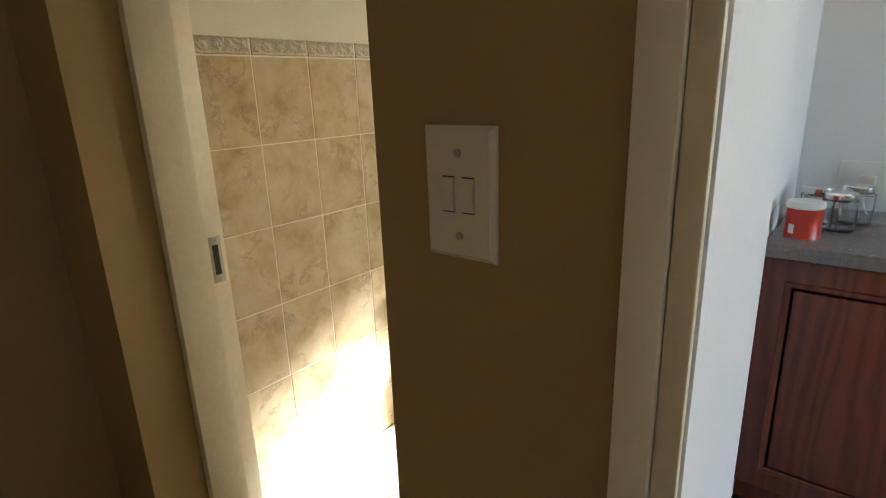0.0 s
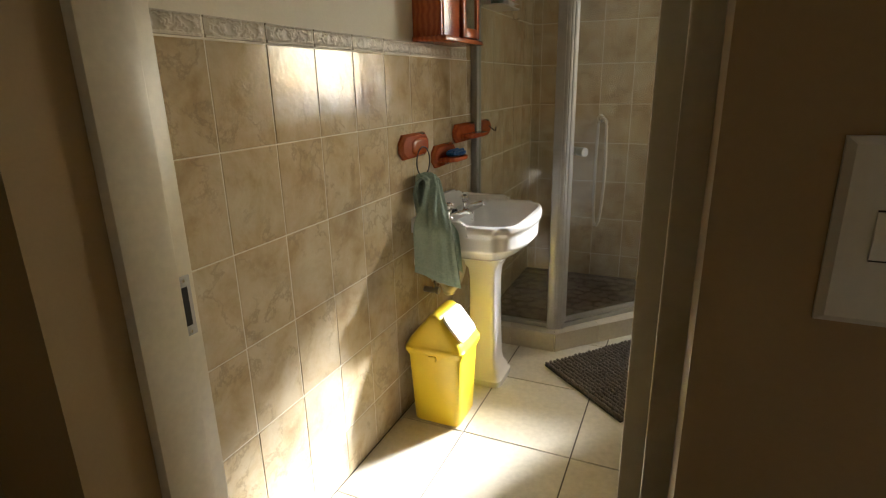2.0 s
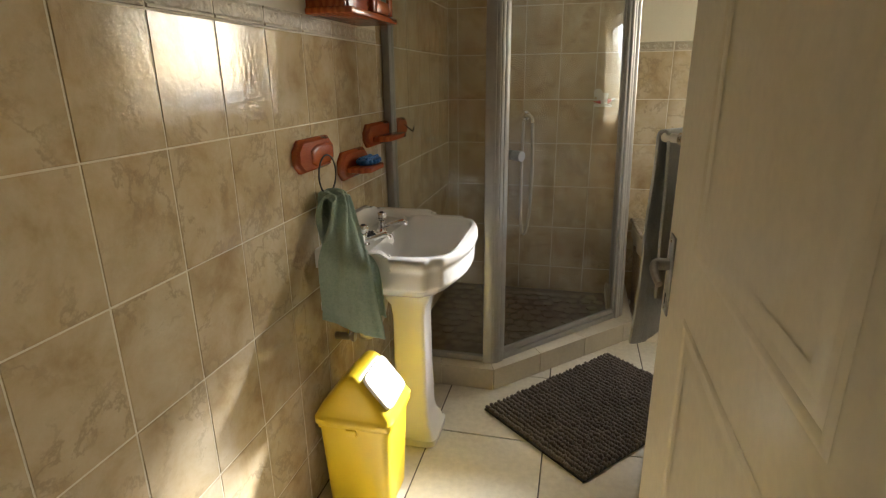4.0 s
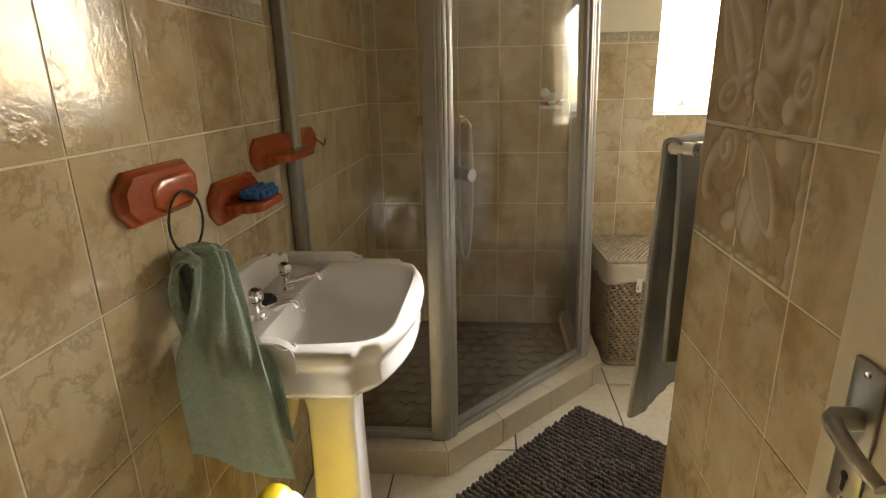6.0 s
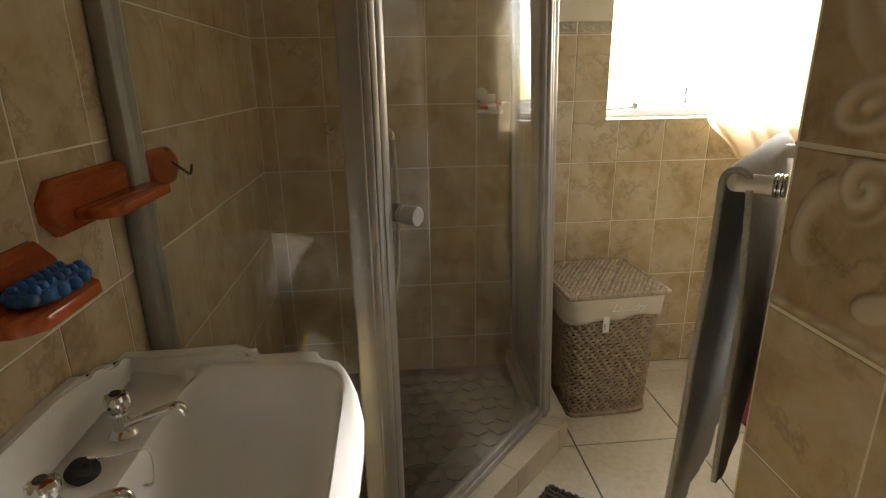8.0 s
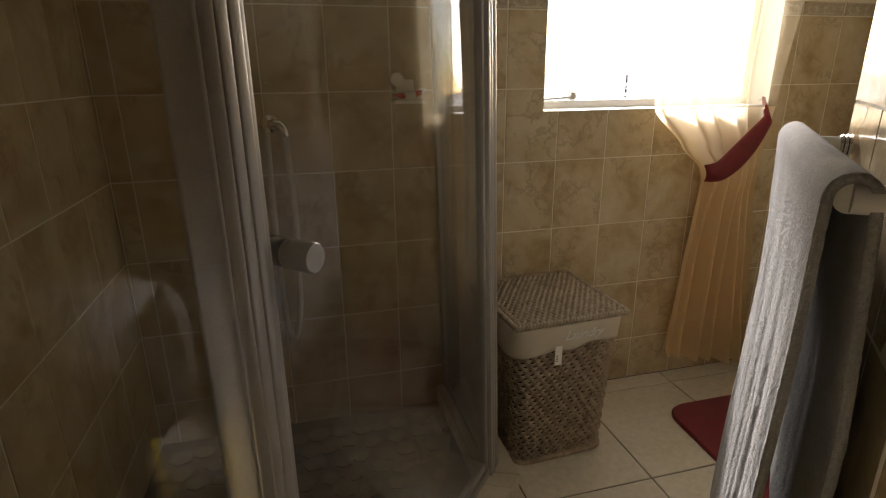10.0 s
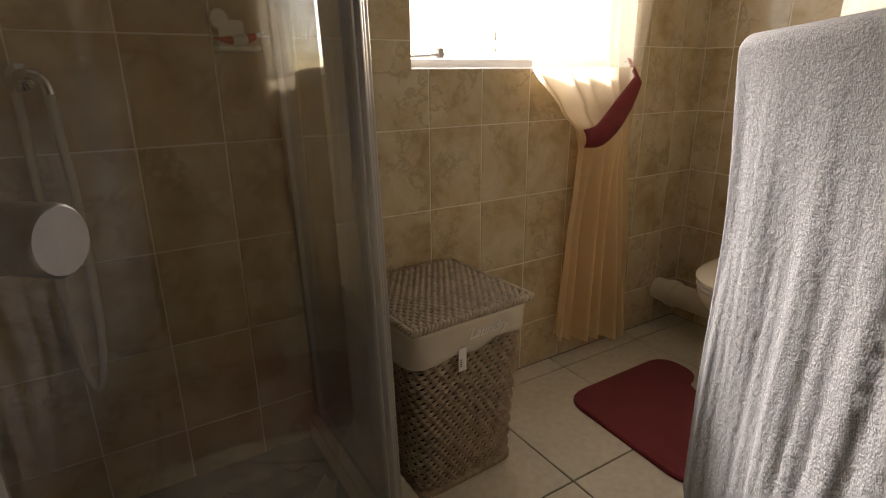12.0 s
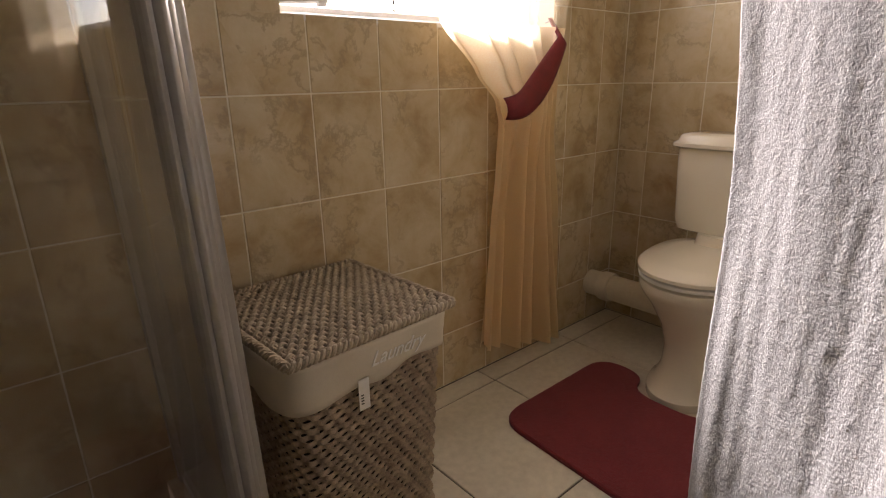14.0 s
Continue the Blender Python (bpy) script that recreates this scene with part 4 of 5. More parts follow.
for hw, hd, z, n in ((0.098, 0.1, 0.0, 7), (0.1, 0.102, 0.012, 7), (0.1, 0.102, 0.028, 7), (0.09, 0.092, 0.036, 7), (0.086, 0.088, 0.055, 7), (0.07, 0.072, 0.085, 7), (0.064, 0.066, 0.12, 7), (0.059, 0.062, 0.3, 7), (0.058, 0.06, 0.5, 7), (0.063, 0.066, 0.55, 7), (0.078, 0.08, 0.575, 7), (0.08, 0.084, 0.59, 7), (0.095, 0.1, 0.605, 7), (0.095, 0.1, 0.622, 6)):
    ped.append(superellipse(0.215, 0.0, z, hd, hw, n, 40))
part("pedestal", loft(ped), M["porcelain"], basin, angle=50)
dr = part("drain", lathe([(0.034, 0.6435), (0.035, 0.6485), (0.026, 0.6492), (0.022, 0.645), (0.0, 0.645)], 28, (0.208, -0.02, 0)), M["chrome"], basin, "chrome plughole ring")
part("hole", lathe([(0.0215, 0.6455), (0.0, 0.646)], 20, (0.208, -0.02, 0)), M["dark"], dr)


def tap(y):
    t = thing("tap", pose(BX + 0.075, BY + y, 0.772), "small chrome pillar tap on the wash basin", "tap", "basin taps")
    bm = lathe([(0.02, 0.0), (0.021, 0.003), (0.018, 0.007), (0.012, 0.012), (0.0115, 0.035), (0.014, 0.038), (0.013, 0.042)], 20)
    part("body", bm, M["chrome"], t)
    part("spout", tube([(0.006, 0, 0.016), (0.045, 0, 0.03), (0.078, 0, 0.042), (0.09, 0, 0.041), (0.094, 0, 0.03)], lambda u: 0.0098 - 0.0026 * u, 12), M["chrome"], t)
    rings = []
    for r, z in ((0.009, 0.042), (0.015, 0.045), (0.0185, 0.052), (0.0185, 0.064), (0.015, 0.07), (0.008, 0.072)):
        rings.append([((r * (1 + 0.09 * math.cos(6 * a))) * math.cos(a), (r * (1 + 0.09 * math.cos(6 * a))) * math.sin(a), z) for a in (2 * math.pi * k / 36 for k in range(36))])
    hd = part("handle", loft(rings), M["chrome"], t)
    part("cap", lathe([(0.0085, 0.0722), (0.007, 0.0745), (0, 0.0748)], 16), M["ink"], hd, "dark marker disc")
    return t


tap(-0.105)
tap(0.078)
pl = thing("basin_plug", pose(BX + 0.06, BY - 0.012, 0.773), "black rubber plug on a bead chain beside the taps", "plug")
part("stopper", turned(lathe([(0.02, 0.0), (0.023, 0.003), (0.019, 0.016), (0.006, 0.018), (0.004, 0.026), (0, 0.026)], 20), 25, "Y"), M["rubber"], pl)
bm = bmesh.new()
ch = smooth_path([(0.01, 0.005, 0.024), (0.025, 0.02, 0.012), (0.045, 0.035, 0.006), (0.07, 0.04, 0.006), (0.085, 0.02, -0.004), (0.09, 0.0, -0.02), (0.086, -0.015, -0.012)], 6)
for p in ch:
    bmesh.ops.create_icosphere(bm, subdivisions=1, radius=0.0026, matrix=Matrix.Translation(p))
part("bead_chain", bm, M["chrome"], pl, "chrome bead chain")

tr = thing("basin_trap", pose(LX, 3.46, 0.5), "cream plastic trap and supply valve under the basin", "waste trap")
bm = tube([(0.13, 0.05, 0.1), (0.12, 0.03, 0.02), (0.1, 0.01, -0.03), (0.07, 0.0, -0.045), (0.045, 0.0, -0.01), (0.0, 0.0, 0.0)], 0.018, 14)
part("pipe", bm, M["pipe"], tr)
part("bottle", lathe([(0.02, -0.075), (0.027, -0.07), (0.027, -0.015), (0.022, -0.008), (0.02, 0.03)], 18, (0.07, 0.02, 0)), M["pipe"], tr, "cream plastic trap body")
part("nut", lathe([(0.031, -0.02), (0.031, 0.0)], 8, (0.07, 0.02, 0)), M["brass"], tr)
part("supply_pipe", tube([(0.0, -0.09, -0.02), (0.04, -0.09, -0.02), (0.05, -0.085, 0.04), (0.055, -0.07, 0.13)], 0.006, 8), M["chrome"], tr, "thin chrome supply pipe")
part("valve", lathe([(0.013, 0.0), (0.013, 0.05), (0.008, 0.055), (0.016, 0.058), (0.016, 0.07), (0, 0.072)], 12, (0.0, -0.09, -0.02), "x"), M["steel"], tr)


# ---- wooden wall fittings ----
def wood_plate(half_w, half_h, d=0.022):
    """An upright board with clipped corners and a rounded edge, standing out of the wall along x."""
    c = 0.028
    o = [(-half_w + c, -half_h), (half_w - c, -half_h), (half_w, -half_h + c), (half_w, half_h - c), (half_w - c, half_h), (-half_w + c, half_h), (-half_w, half_h - c), (-half_w, -half_h + c)]
    steps = [(0.0, 0.0), (0.0, d * 0.45), (0.003, d * 0.7), (0.009, d), ]
    return loft([[(x, y * (1 - i / half_w), z * (1 - i / half_h)) for y, z in o] for i, x in steps])


rh = thing("towel_ring", pose(LX, 3.298, 1.105), "varnished red wooden towel ring holder on the tiles", "towel ring")
part("plate", wood_plate(0.115, 0.047), M["wood"], rh)
bm = loft([[(x, 0.03 + sy * w, -0.004 + sz * hh) for sy, sz in ((-1, -0.6), (-0.6, -1), (0.6, -1), (1, -0.6), (1, 0.6), (0.6, 1), (-0.6, 1), (-1, 0.6))] for x, w, hh in ((0.02, 0.074, 0.032), (0.0235, 0.071, 0.030), (0.0265, 0.067, 0.027), (0.028, 0.06, 0.022), (0.0285, 0.05, 0.016))])
part("boss", bm, M["wood"], rh)
part("ring", tube([(0.0335, 0.03 + 0.058 * math.sin(a), -0.065 + 0.058 * math.cos(a)) for a in (2 * math.pi * k / 28 for k in range(29))], 0.0025, 8, 1), M["rubber"], rh, "dark metal ring")

br = thing("soap_shelf", pose(LX, 3.585, 1.035), "varnished red wooden soap shelf on the tiles", "shelf")
part("plate", wood_plate(0.115, 0.047), M["wood"], br)
sh = [(0.018, -0.085), (0.075, -0.085), (0.1, -0.06), (0.1, 0.06), (0.075, 0.085), (0.018, 0.085)]
part("shelf", prism(sh, -0.022, -0.004, 0.004), M["wood"], br)
hk = thing("hook_rack", pose(LX, 3.865, 1.112), "varnished red wooden rack with a small dark hook", "rack")
part("plate", wood_plate(0.16, 0.042), M["wood"], hk)
part("shelf", prism([(0.018, -0.11), (0.06, -0.11), (0.085, -0.085), (0.085, 0.1), (0.06, 0.12), (0.018, 0.12)], -0.024, -0.006, 0.004), M["wood"], hk)
hk2 = thing("hook_board", pose(LX, 4.12, 1.112), "varnished red wooden board with a dark hook inside the shower", "hook")
part("plate", wood_plate(0.075, 0.04), M["wood"], hk2)
part("hook", tube([(0.02, 0.03, 0.01), (0.045, 0.03, -0.01), (0.058, 0.03, -0.018), (0.064, 0.03, 0.002)], 0.0028, 8), M["rubber"], hk2, "dark metal hook")
nb = thing("nail_brush", pose(LX + 0.062, 3.60, 1.031), "blue rubber nail brush with blunt studs on the soap shelf", "brush")
bm = loft([superellipse(0, 0, z, a, b, 3, 28) for z, a, b in ((0.002, 0.024, 0.052), (0.005, 0.029, 0.058), (0.014, 0.03, 0.06), (0.02, 0.026, 0.055))])
part("body", bm, M["blue"], nb)
bm = bmesh.new()
for i in range(7):
    for j in (-1, 1):
        lathe([(0.0068, 0.014), (0.0068, 0.023), (0.005, 0.0275), (0, 0.029)], 10, (j * 0.0125, -0.048 + 0.016 * i, 0), bm=bm)
for i in range(16):
    a = 2 * math.pi * i / 16
    bmesh.ops.create_icosphere(bm, subdivisions=2, radius=0.0088, matrix=Matrix.Translation((0.031 * math.cos(a), 0.06 * math.sin(a), 0.0125)))
part("studs", bm, M["blue"], nb)

# hand towel through the ring: gathered at the top, spreading in folds
random.seed(9)


def hand_towel(u, v):
    """Doubled over the ring: back leaf, turn, front leaf; gathered at the top and fanning out."""
    w = 2 * u - 1
    back, front, r = 0.33, 0.385, 0.017
    arc = math.pi * r
    d = v * (back + front + arc)
    top = 0.995
    if d < back:
        hang, x, side = back - d, 0.044 - r, -1
        z = top - r - hang
    elif d < back + arc:
        a = (d - back) / r
        hang, x, side = 0.0, 0.044 - r * math.cos(a), 0
        z = top - r + r * math.sin(a)
    else:
        hang, side = d - back - arc, 1
        x, z = 0.044 + r, top - r - hang
    k = (hang / 0.4) ** 0.8
    half = 0.056 + 0.078 * k
    y = w * half + 0.02 + 0.038 * k + 0.01 * side
    gather = 0.009 * math.exp(-hang / 0.16) + 0.0045
    ridge = math.sin(9 * w + 3 * w * w + 1.1 + 0.5 * side) + 0.45 * math.sin(15 * w + 2.0 * hang * 8) * math.exp(-hang / 0.2)
    x += gather * ridge + 0.02 * k * side + 0.014 * k * math.sin(2.3 * w + 0.4) + 0.012 * noise.noise(Vector((w * 2.2, hang * 7, 3 * side)))
    z += -0.012 * w * w * (1 - k) - 0.018 * w * k + 0.004 * noise.noise(Vector((w * 3, 0.4, side)))
    # woven band above the hem
    if 0.025 < front - hang < 0.045 and side > 0:
        x -= 0.0025
    # lower down the cloth turns out from the wall and hangs along the basin's side
    m = max(0.0, min(1.0, (hang - 0.02) / 0.17))
    m = m * m * (3 - 2 * m)
    fold = max(-0.022, min(0.016, 0.75 * (x - 0.044 - 0.03 * side * k)))
    x, y = x + m * (0.118 + 0.022 * k + w * (0.062 + 0.042 * k) - x), y + m * (-0.078 - 0.012 * side - fold - y)
    return (max(0.012, x), y, z - 0.99)


ht = thing("hand_towel", pose(LX, 3.30, 0.99), "sage-green towelling hand towel hanging through the ring", "towel")
bt = part("cloth", sheet(hand_towel, 90, 170), M["green_towel"], ht, angle=180)
solidify(bt, 0.005)
part("tag", box((0.03, -0.078, -0.352), (0.055, -0.075, -0.325), 0.001), M["paper"], ht, "small white care tag")

# medicine cabinet
mc = thing("medicine_cabinet", pose(LX, 3.34, 1.487), "varnished red wooden wall cabinet with a glazed door", "wall cabinet")
bm = bmesh.new()
box((0, 0.0, 0.018), (0.012, 0.36, 0.5), bm=bm)
box((0.012, 0.0, 0.018), (0.118, 0.014, 0.5), 0.001, bm=bm)
box((0.012, 0.346, 0.018), (0.118, 0.36, 0.5), 0.001, bm=bm)
box((0.012, 0.014, 0.49), (0.118, 0.346, 0.5), bm=bm)
part("body", bm, M["wood"], mc)
part("base", box((0.0, -0.012, 0.0), (0.142, 0.385, 0.018), 0.004), M["wood"], mc)
part("shelf", box((0.012, 0.015, 0.24), (0.1, 0.345, 0.25)), M["wood"], mc)
part("front_panel", box((0.108, 0.0145, 0.02), (0.122, 0.175, 0.49), 0.003), M["wood"], mc)
bm = bmesh.new()
for lo, hi in (((0.12, 0.178, 0.022), (0.136, 0.21, 0.49)), ((0.12, 0.325, 0.022), (0.136, 0.357, 0.49)), ((0.12, 0.21, 0.022), (0.136, 0.325, 0.06)), ((0.12, 0.21, 0.45), (0.136, 0.325, 0.49))):
    box(lo, hi, 0.003, bm=bm)
dd_ = part("door", bm, M["wood"], mc)
part("pane", box((0.126, 0.208, 0.058), (0.13, 0.327, 0.452)), M["mirror"], dd_, "small mirror pane")
part("knob", lathe([(0.006, 0.136), (0.005, 0.145), (0.01, 0.15), (0.008, 0.158), (0, 0.159)], 14, (0, 0.195, 0.25), "x"), M["wood"], dd_)


# ---- swing bin ----
bn = thing("swing_bin", pose(-1.358, 3.21, 0), "bright yellow plastic swing bin with a white flap", "bin")
rings = [superellipse(0, 0, z, a, b, n, 48) for z, a, b, n in ((0.0, 0.09, 0.084, 8), (0.003, 0.096, 0.09, 8), (0.01, 0.099, 0.093, 9), (0.18, 0.107, 0.1, 9), (0.298, 0.113, 0.105, 9), (0.305, 0.113, 0.105, 9), (0.307, 0.119, 0.111, 9), (0.318, 0.119, 0.111, 9))]
part("body", loft(rings), M["yellow"], bn)
rings = [superellipse(0, 0, z, a, b, n, 56) for z, a, b, n in ((0.319, 0.123, 0.115, 9), (0.322, 0.125, 0.117, 9), (0.34, 0.125, 0.117, 9), (0.346, 0.12, 0.112, 9), (0.352, 0.118, 0.109, 9), (0.376, 0.104, 0.105, 8), (0.41, 0.076, 0.101, 7), (0.445, 0.047, 0.097, 6), (0.466, 0.029, 0.093, 6), (0.476, 0.018, 0.088, 5), (0.48, 0.007, 0.08, 4))]
lid = part("lid", loft(rings), M["yellow"], bn)
p0, p1 = Vector((0.108, 0, 0.368)), Vector((0.026, 0, 0.47))
mid, d = (p0 + p1) / 2, (p1 - p0)
bm = loft([superellipse(0, 0, z, a, b, 7, 40) for z, a, b in ((-0.006, d.length / 2 - 0.002, 0.079), (0.005, d.length / 2 - 0.002, 0.079), (0.0095, d.length / 2 - 0.006, 0.076), (0.011, d.length / 2 - 0.014, 0.069))])
tilt = -math.degrees(math.atan2(d.z, d.x))
turned(bm, tilt, "Y")
flap = part("flap", moved(bm, mid + Vector((0.0045, 0, 0.0035))), M["white_plastic"], lid, "white swing flap")
bm = loft([[(0.012 + k * (0.004 * math.cos(math.pi * u / 8)) - 0.012 * math.sin(math.pi * u / 8) * (k > 0), -0.05 + 0.1 * u / 8, 0.011 + 0.006 * (k == 1)) for u in range(9)] for k in (-1, 0, 1)], closed=False, caps=False)
turned(bm, tilt, "Y")
ob = part("finger_lip", moved(bm, mid + Vector((0.0045, 0, 0.0035))), M["white_plastic"], flap)
solidify(ob, 0.002)
for y in (-0.105, 0.105):
    part("clip", moved(box((-0.016, -0.008, -0.01), (0.016, 0.008, 0.012), 0.003), (0.0, y * 1.05, 0.305)), M["yellow"], bn)

# ---- charcoal bath mat ----
A, B, D = Vector((-1.075, 3.748)), Vector((-0.545, 4.352)), Vector((-0.685, 3.365))
ex, ey = (B - A), (D - A)
lx, ly = ex.length, ey.length
mat_ob = thing("bath_mat", Matrix.Translation((A.x, A.y, 0)) @ Matrix.Rotation(math.atan2(ex.y, ex.x), 4, "Z"), "charcoal chenille bath mat beside the shower kerb", "mat")
part("backing", prism([(0.01, -ly + 0.01), (lx - 0.01, -ly + 0.01), (lx - 0.01, -0.01), (0.01, -0.01)], 0.001, 0.008, 0.002), M["rubber"], mat_ob)
random.seed(21)
ball = bmesh.new()
bmesh.ops.create_icosphere(ball, subdivisions=1, radius=1)
bv = [v.co.copy() for v in ball.verts]
bf = [[v.index for v in f.verts] for f in ball.faces]
ball.free()
verts, faces = [], []
nx, ny = 36, 48
for i in range(nx):
    for j in range(ny):
        cx = 0.012 + (i + 0.5) * (lx - 0.024) / nx + random.uniform(-0.003, 0.003)
        cy = -(0.012 + (j + 0.5) * (ly - 0.024) / ny) + random.uniform(-0.004, 0.004)
        r = random.uniform(0.0085, 0.0105)
        base = len(verts)
        sz = random.uniform(0.9, 1.3)
        rz = random.uniform(-0.5, 0.5)
        for c in bv:
            verts.append((cx + r * c.x * 0.9 + rz * 0.006 * c.z, cy + r * 0.95 * c.y, 0.013 + r * sz * 1.1 * c.z))
        faces += [[base + k for k in f] for f in bf]
me = bpy.data.meshes.new("pile_surface")
me.from_pydata(verts, [], faces)
me.materials.append(M["mat"])
for p in me.polygons:
    p.use_smooth = True
ob = new("pile_surface", me)
ob.parent = mat_ob
tagged(ob, "rows of charcoal chenille tufts", kind="stuff")

# ---- laundry basket ----
basket = thing("laundry_basket", pose(-0.215, 4.862, 0, 0, 0, 3.2), "grey-brown wicker laundry basket with a cloth liner", "laundry basket")


def basket_at(a, z, out=0.0):
    k = z / 0.5
    hw, hd = 0.163 + 0.022 * k + out, 0.162 + 0.02 * k + out
    c, s = math.cos(a), math.sin(a)
    n = 7.0
    r = 1 / ((abs(c) / hw) ** n + (abs(s) / hd) ** n) ** (1 / n)
    return Vector((r * c, r * s, z))


def even_angles(n, z):
    """Angles at equal steps along the basket's outline."""
    fine = [basket_at(2 * math.pi * k / 720, z) for k in range(721)]
    acc = [0.0]
    for p, q in zip(fine, fine[1:]):
        acc.append(acc[-1] + (q - p).length)
    out, k = [], 0
    for i in range(n):
        want = acc[-1] * i / n
        while acc[k + 1] < want:
            k += 1
        out.append(2 * math.pi * (k + (want - acc[k]) / (acc[k + 1] - acc[k])) / 720)
    return out


# added near-black shell: the shade between the strands is put into its colour
part("inner_wall", loft([[basket_at(a, z, -0.012) for a in even_angles(64, z)] for z in (0.004, 0.2, 0.5)]), M["dark"], basket, "near-black shell painted as the shade behind the weave")
NS = 36
angs = even_angles(NS * 10, 0.25)
bm = bmesh.new()
rows = 34
for r in range(rows):
    z = 0.013 + r * 0.0142
    rings = []
    for i, a in enumerate(angs):
        ph = 2 * math.pi * (i * 45 / (NS * 10)) + r * math.pi * 0.7
        dz = 0.0022 * math.sin(ph + 1.2)
        c = basket_at(a, z + dz, 0.0032 * math.sin(ph))
        o = basket_at(a, z + dz, 0.0032 * math.sin(ph) + 0.004)
        outw = (o - c).normalized()
        up = Vector((0, 0, 1))
        rings.append([c + outw * 0.003 * math.cos(t) + up * 0.0064 * math.sin(t) for t in (math.pi / 3 * k for k in range(6))])
    rings.append(rings[0])
    loft(rings, caps=False, bm=bm)
part("weave", bm, M["wicker"], basket)
for i in range(NS):
    a = angs[i * 10 + 1]
    part("stake", tube([basket_at(a, 0.004, -0.006), basket_at(a, 0.495, -0.006)], 0.0035, 6, 1), M["wicker"], basket)
bm = bmesh.new()
outl = [[basket_at(a, 0.0, o + 0.004) + Vector((0, 0, z)) for a in angs] for z, o in ((0.0, 0.0), (0.006, 0.006), (0.016, 0.006), (0.02, 0.0))]
part("foot_braid", loft(outl, bm=bm), M["wicker"], basket)


def liner(u, v):
    a = 2 * math.pi * u
    drop = 0.512 - v * (0.088 + 0.012 * math.sin(2 * a + 0.6) + 0.006 * math.sin(7 * a))
    p = basket_at(a, drop, 0.011 + 0.003 * math.sin(11 * a) * v)
    return (p.x, p.y, drop)


ua = even_angles(128, 0.5)
bm = loft([[liner(a / (2 * math.pi), v / 8) for a in ua] for v in range(9)], caps=False)
lin = part("liner", bm, M["liner"], basket, "ivory cotton liner folded over the rim")
solidify(lin, 0.003, 1)


def lettering(body, size, mat, m, parent, name, label):
    cu = bpy.data.curves.new("lettering", "FONT")
    cu.body, cu.size, cu.shear, cu.align_x, cu.extrude = body, size, 0.55, "CENTER", 0.0008
    tmp = new("tmp", cu)
    bpy.context.view_layer.update()
    me = bpy.data.meshes.new_from_object(tmp.evaluated_get(bpy.context.evaluated_depsgraph_get()))
    bpy.data.objects.remove(tmp)
    me.materials.clear()
    me.materials.append(mat)
    ob = new(name, me)
    ob.parent = parent
    ob.matrix_local = m
    return tagged(ob, label)


lettering("Laundry", 0.04, M["paper"], pose(0.03, -0.1985, 0.462, 88), lin, "lettering", "white embroidered word on the liner")
tg = part("tag", moved(box((-0.012, -0.001, -0.032), (0.012, 0.001, 0.032), 0.0008), (-0.052, -0.1975, 0.413)), M["paper"], lin, "white paper tag")
for k in range(4):
    part("print", moved(box((-0.008, -0.0016, -0.0012), (-0.002, -0.0009, 0.0012)), (-0.052, -0.1975, 0.395 + 0.006 * k)), M["ink"], tg)

# woven lid, slightly domed, resting on the liner
LW, LD = 0.193, 0.19
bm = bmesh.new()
# board under the strands, coloured near-black as the shade in their gaps
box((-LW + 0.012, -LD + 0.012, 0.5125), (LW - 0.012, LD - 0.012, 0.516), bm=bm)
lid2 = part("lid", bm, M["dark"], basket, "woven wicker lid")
nrow = 24
for j in range(nrow):
    y = -LD + 0.014 + j * (2 * LD - 0.028) / (nrow - 1)
    pts = []
    for i in range(141):
        u = i / 140
        ph = math.pi * u * 35 + (math.pi if j % 2 else 0)
        pts.append((-LW + 0.01 + u * (2 * LW - 0.02), y + 0.0022 * math.sin(ph), 0.5225 + 0.0036 * math.cos(ph) + 0.008 * math.sin(math.pi * u) * math.sin(math.pi * (j + 0.5) / nrow)))
    part("strand", tube(pts, 0.0046, 6, 1), M["wicker_pale"], lid2)
for i in range(14):
    x = -LW + 0.01 + (i + 0.5) * (2 * LW - 0.02) / 14
    part("stake", tube([(x, -LD + 0.01, 0.519), (x, -LD * 0.3, 0.5235), (x, LD * 0.3, 0.5235), (x, LD - 0.01, 0.519)], 0.0036, 6, 4), M["wicker"], lid2)
bm = bmesh.new()
edge = [(-LW, -LD), (LW, -LD), (LW, LD), (-LW, LD)]
for k in range(2):
    ring = []
    for (x0, y0), (x1, y1) in zip(edge, edge[1:] + edge[:1]):
        for i in range(120):
            u = i / 120
            ph = math.pi * (u * 34 + k)
            nx_, ny_ = -(y1 - y0), (x1 - x0)
            ln = math.hypot(nx_, ny_)
            o = 0.0055 * math.sin(ph)
            ring.append((x0 + (x1 - x0) * u + nx_ / ln * o, y0 + (y1 - y0) * u + ny_ / ln * o, 0.5205 + 0.006 * math.cos(ph)))
    ring.append(ring[0])
    tube(ring, 0.005, 6, 1, bm=bm)
part("braid", bm, M["wicker_pale"], lid2)

# ---- window, its view and its curtain ----
win = thing("window_1", pose(WX0, WY + 0.13, WZ0), "white steel window letting in bright daylight", "window", "", "structure")
WW, WH = WX1 - WX0, WZ1 - WZ0
bm = bmesh.new()
for lo, hi in (((0, -0.02, 0.0), (WW, 0.02, 0.03)), ((0, -0.02, WH - 0.03), (WW, 0.02, WH)), ((0, -0.02, 0.03), (0.028, 0.02, WH - 0.03)), ((WW - 0.028, -0.02, 0.03), (WW, 0.02, WH - 0.03))):
    box(lo, hi, 0.002, bm=bm)
part("window_frame", bm, M["white_plastic"], win)
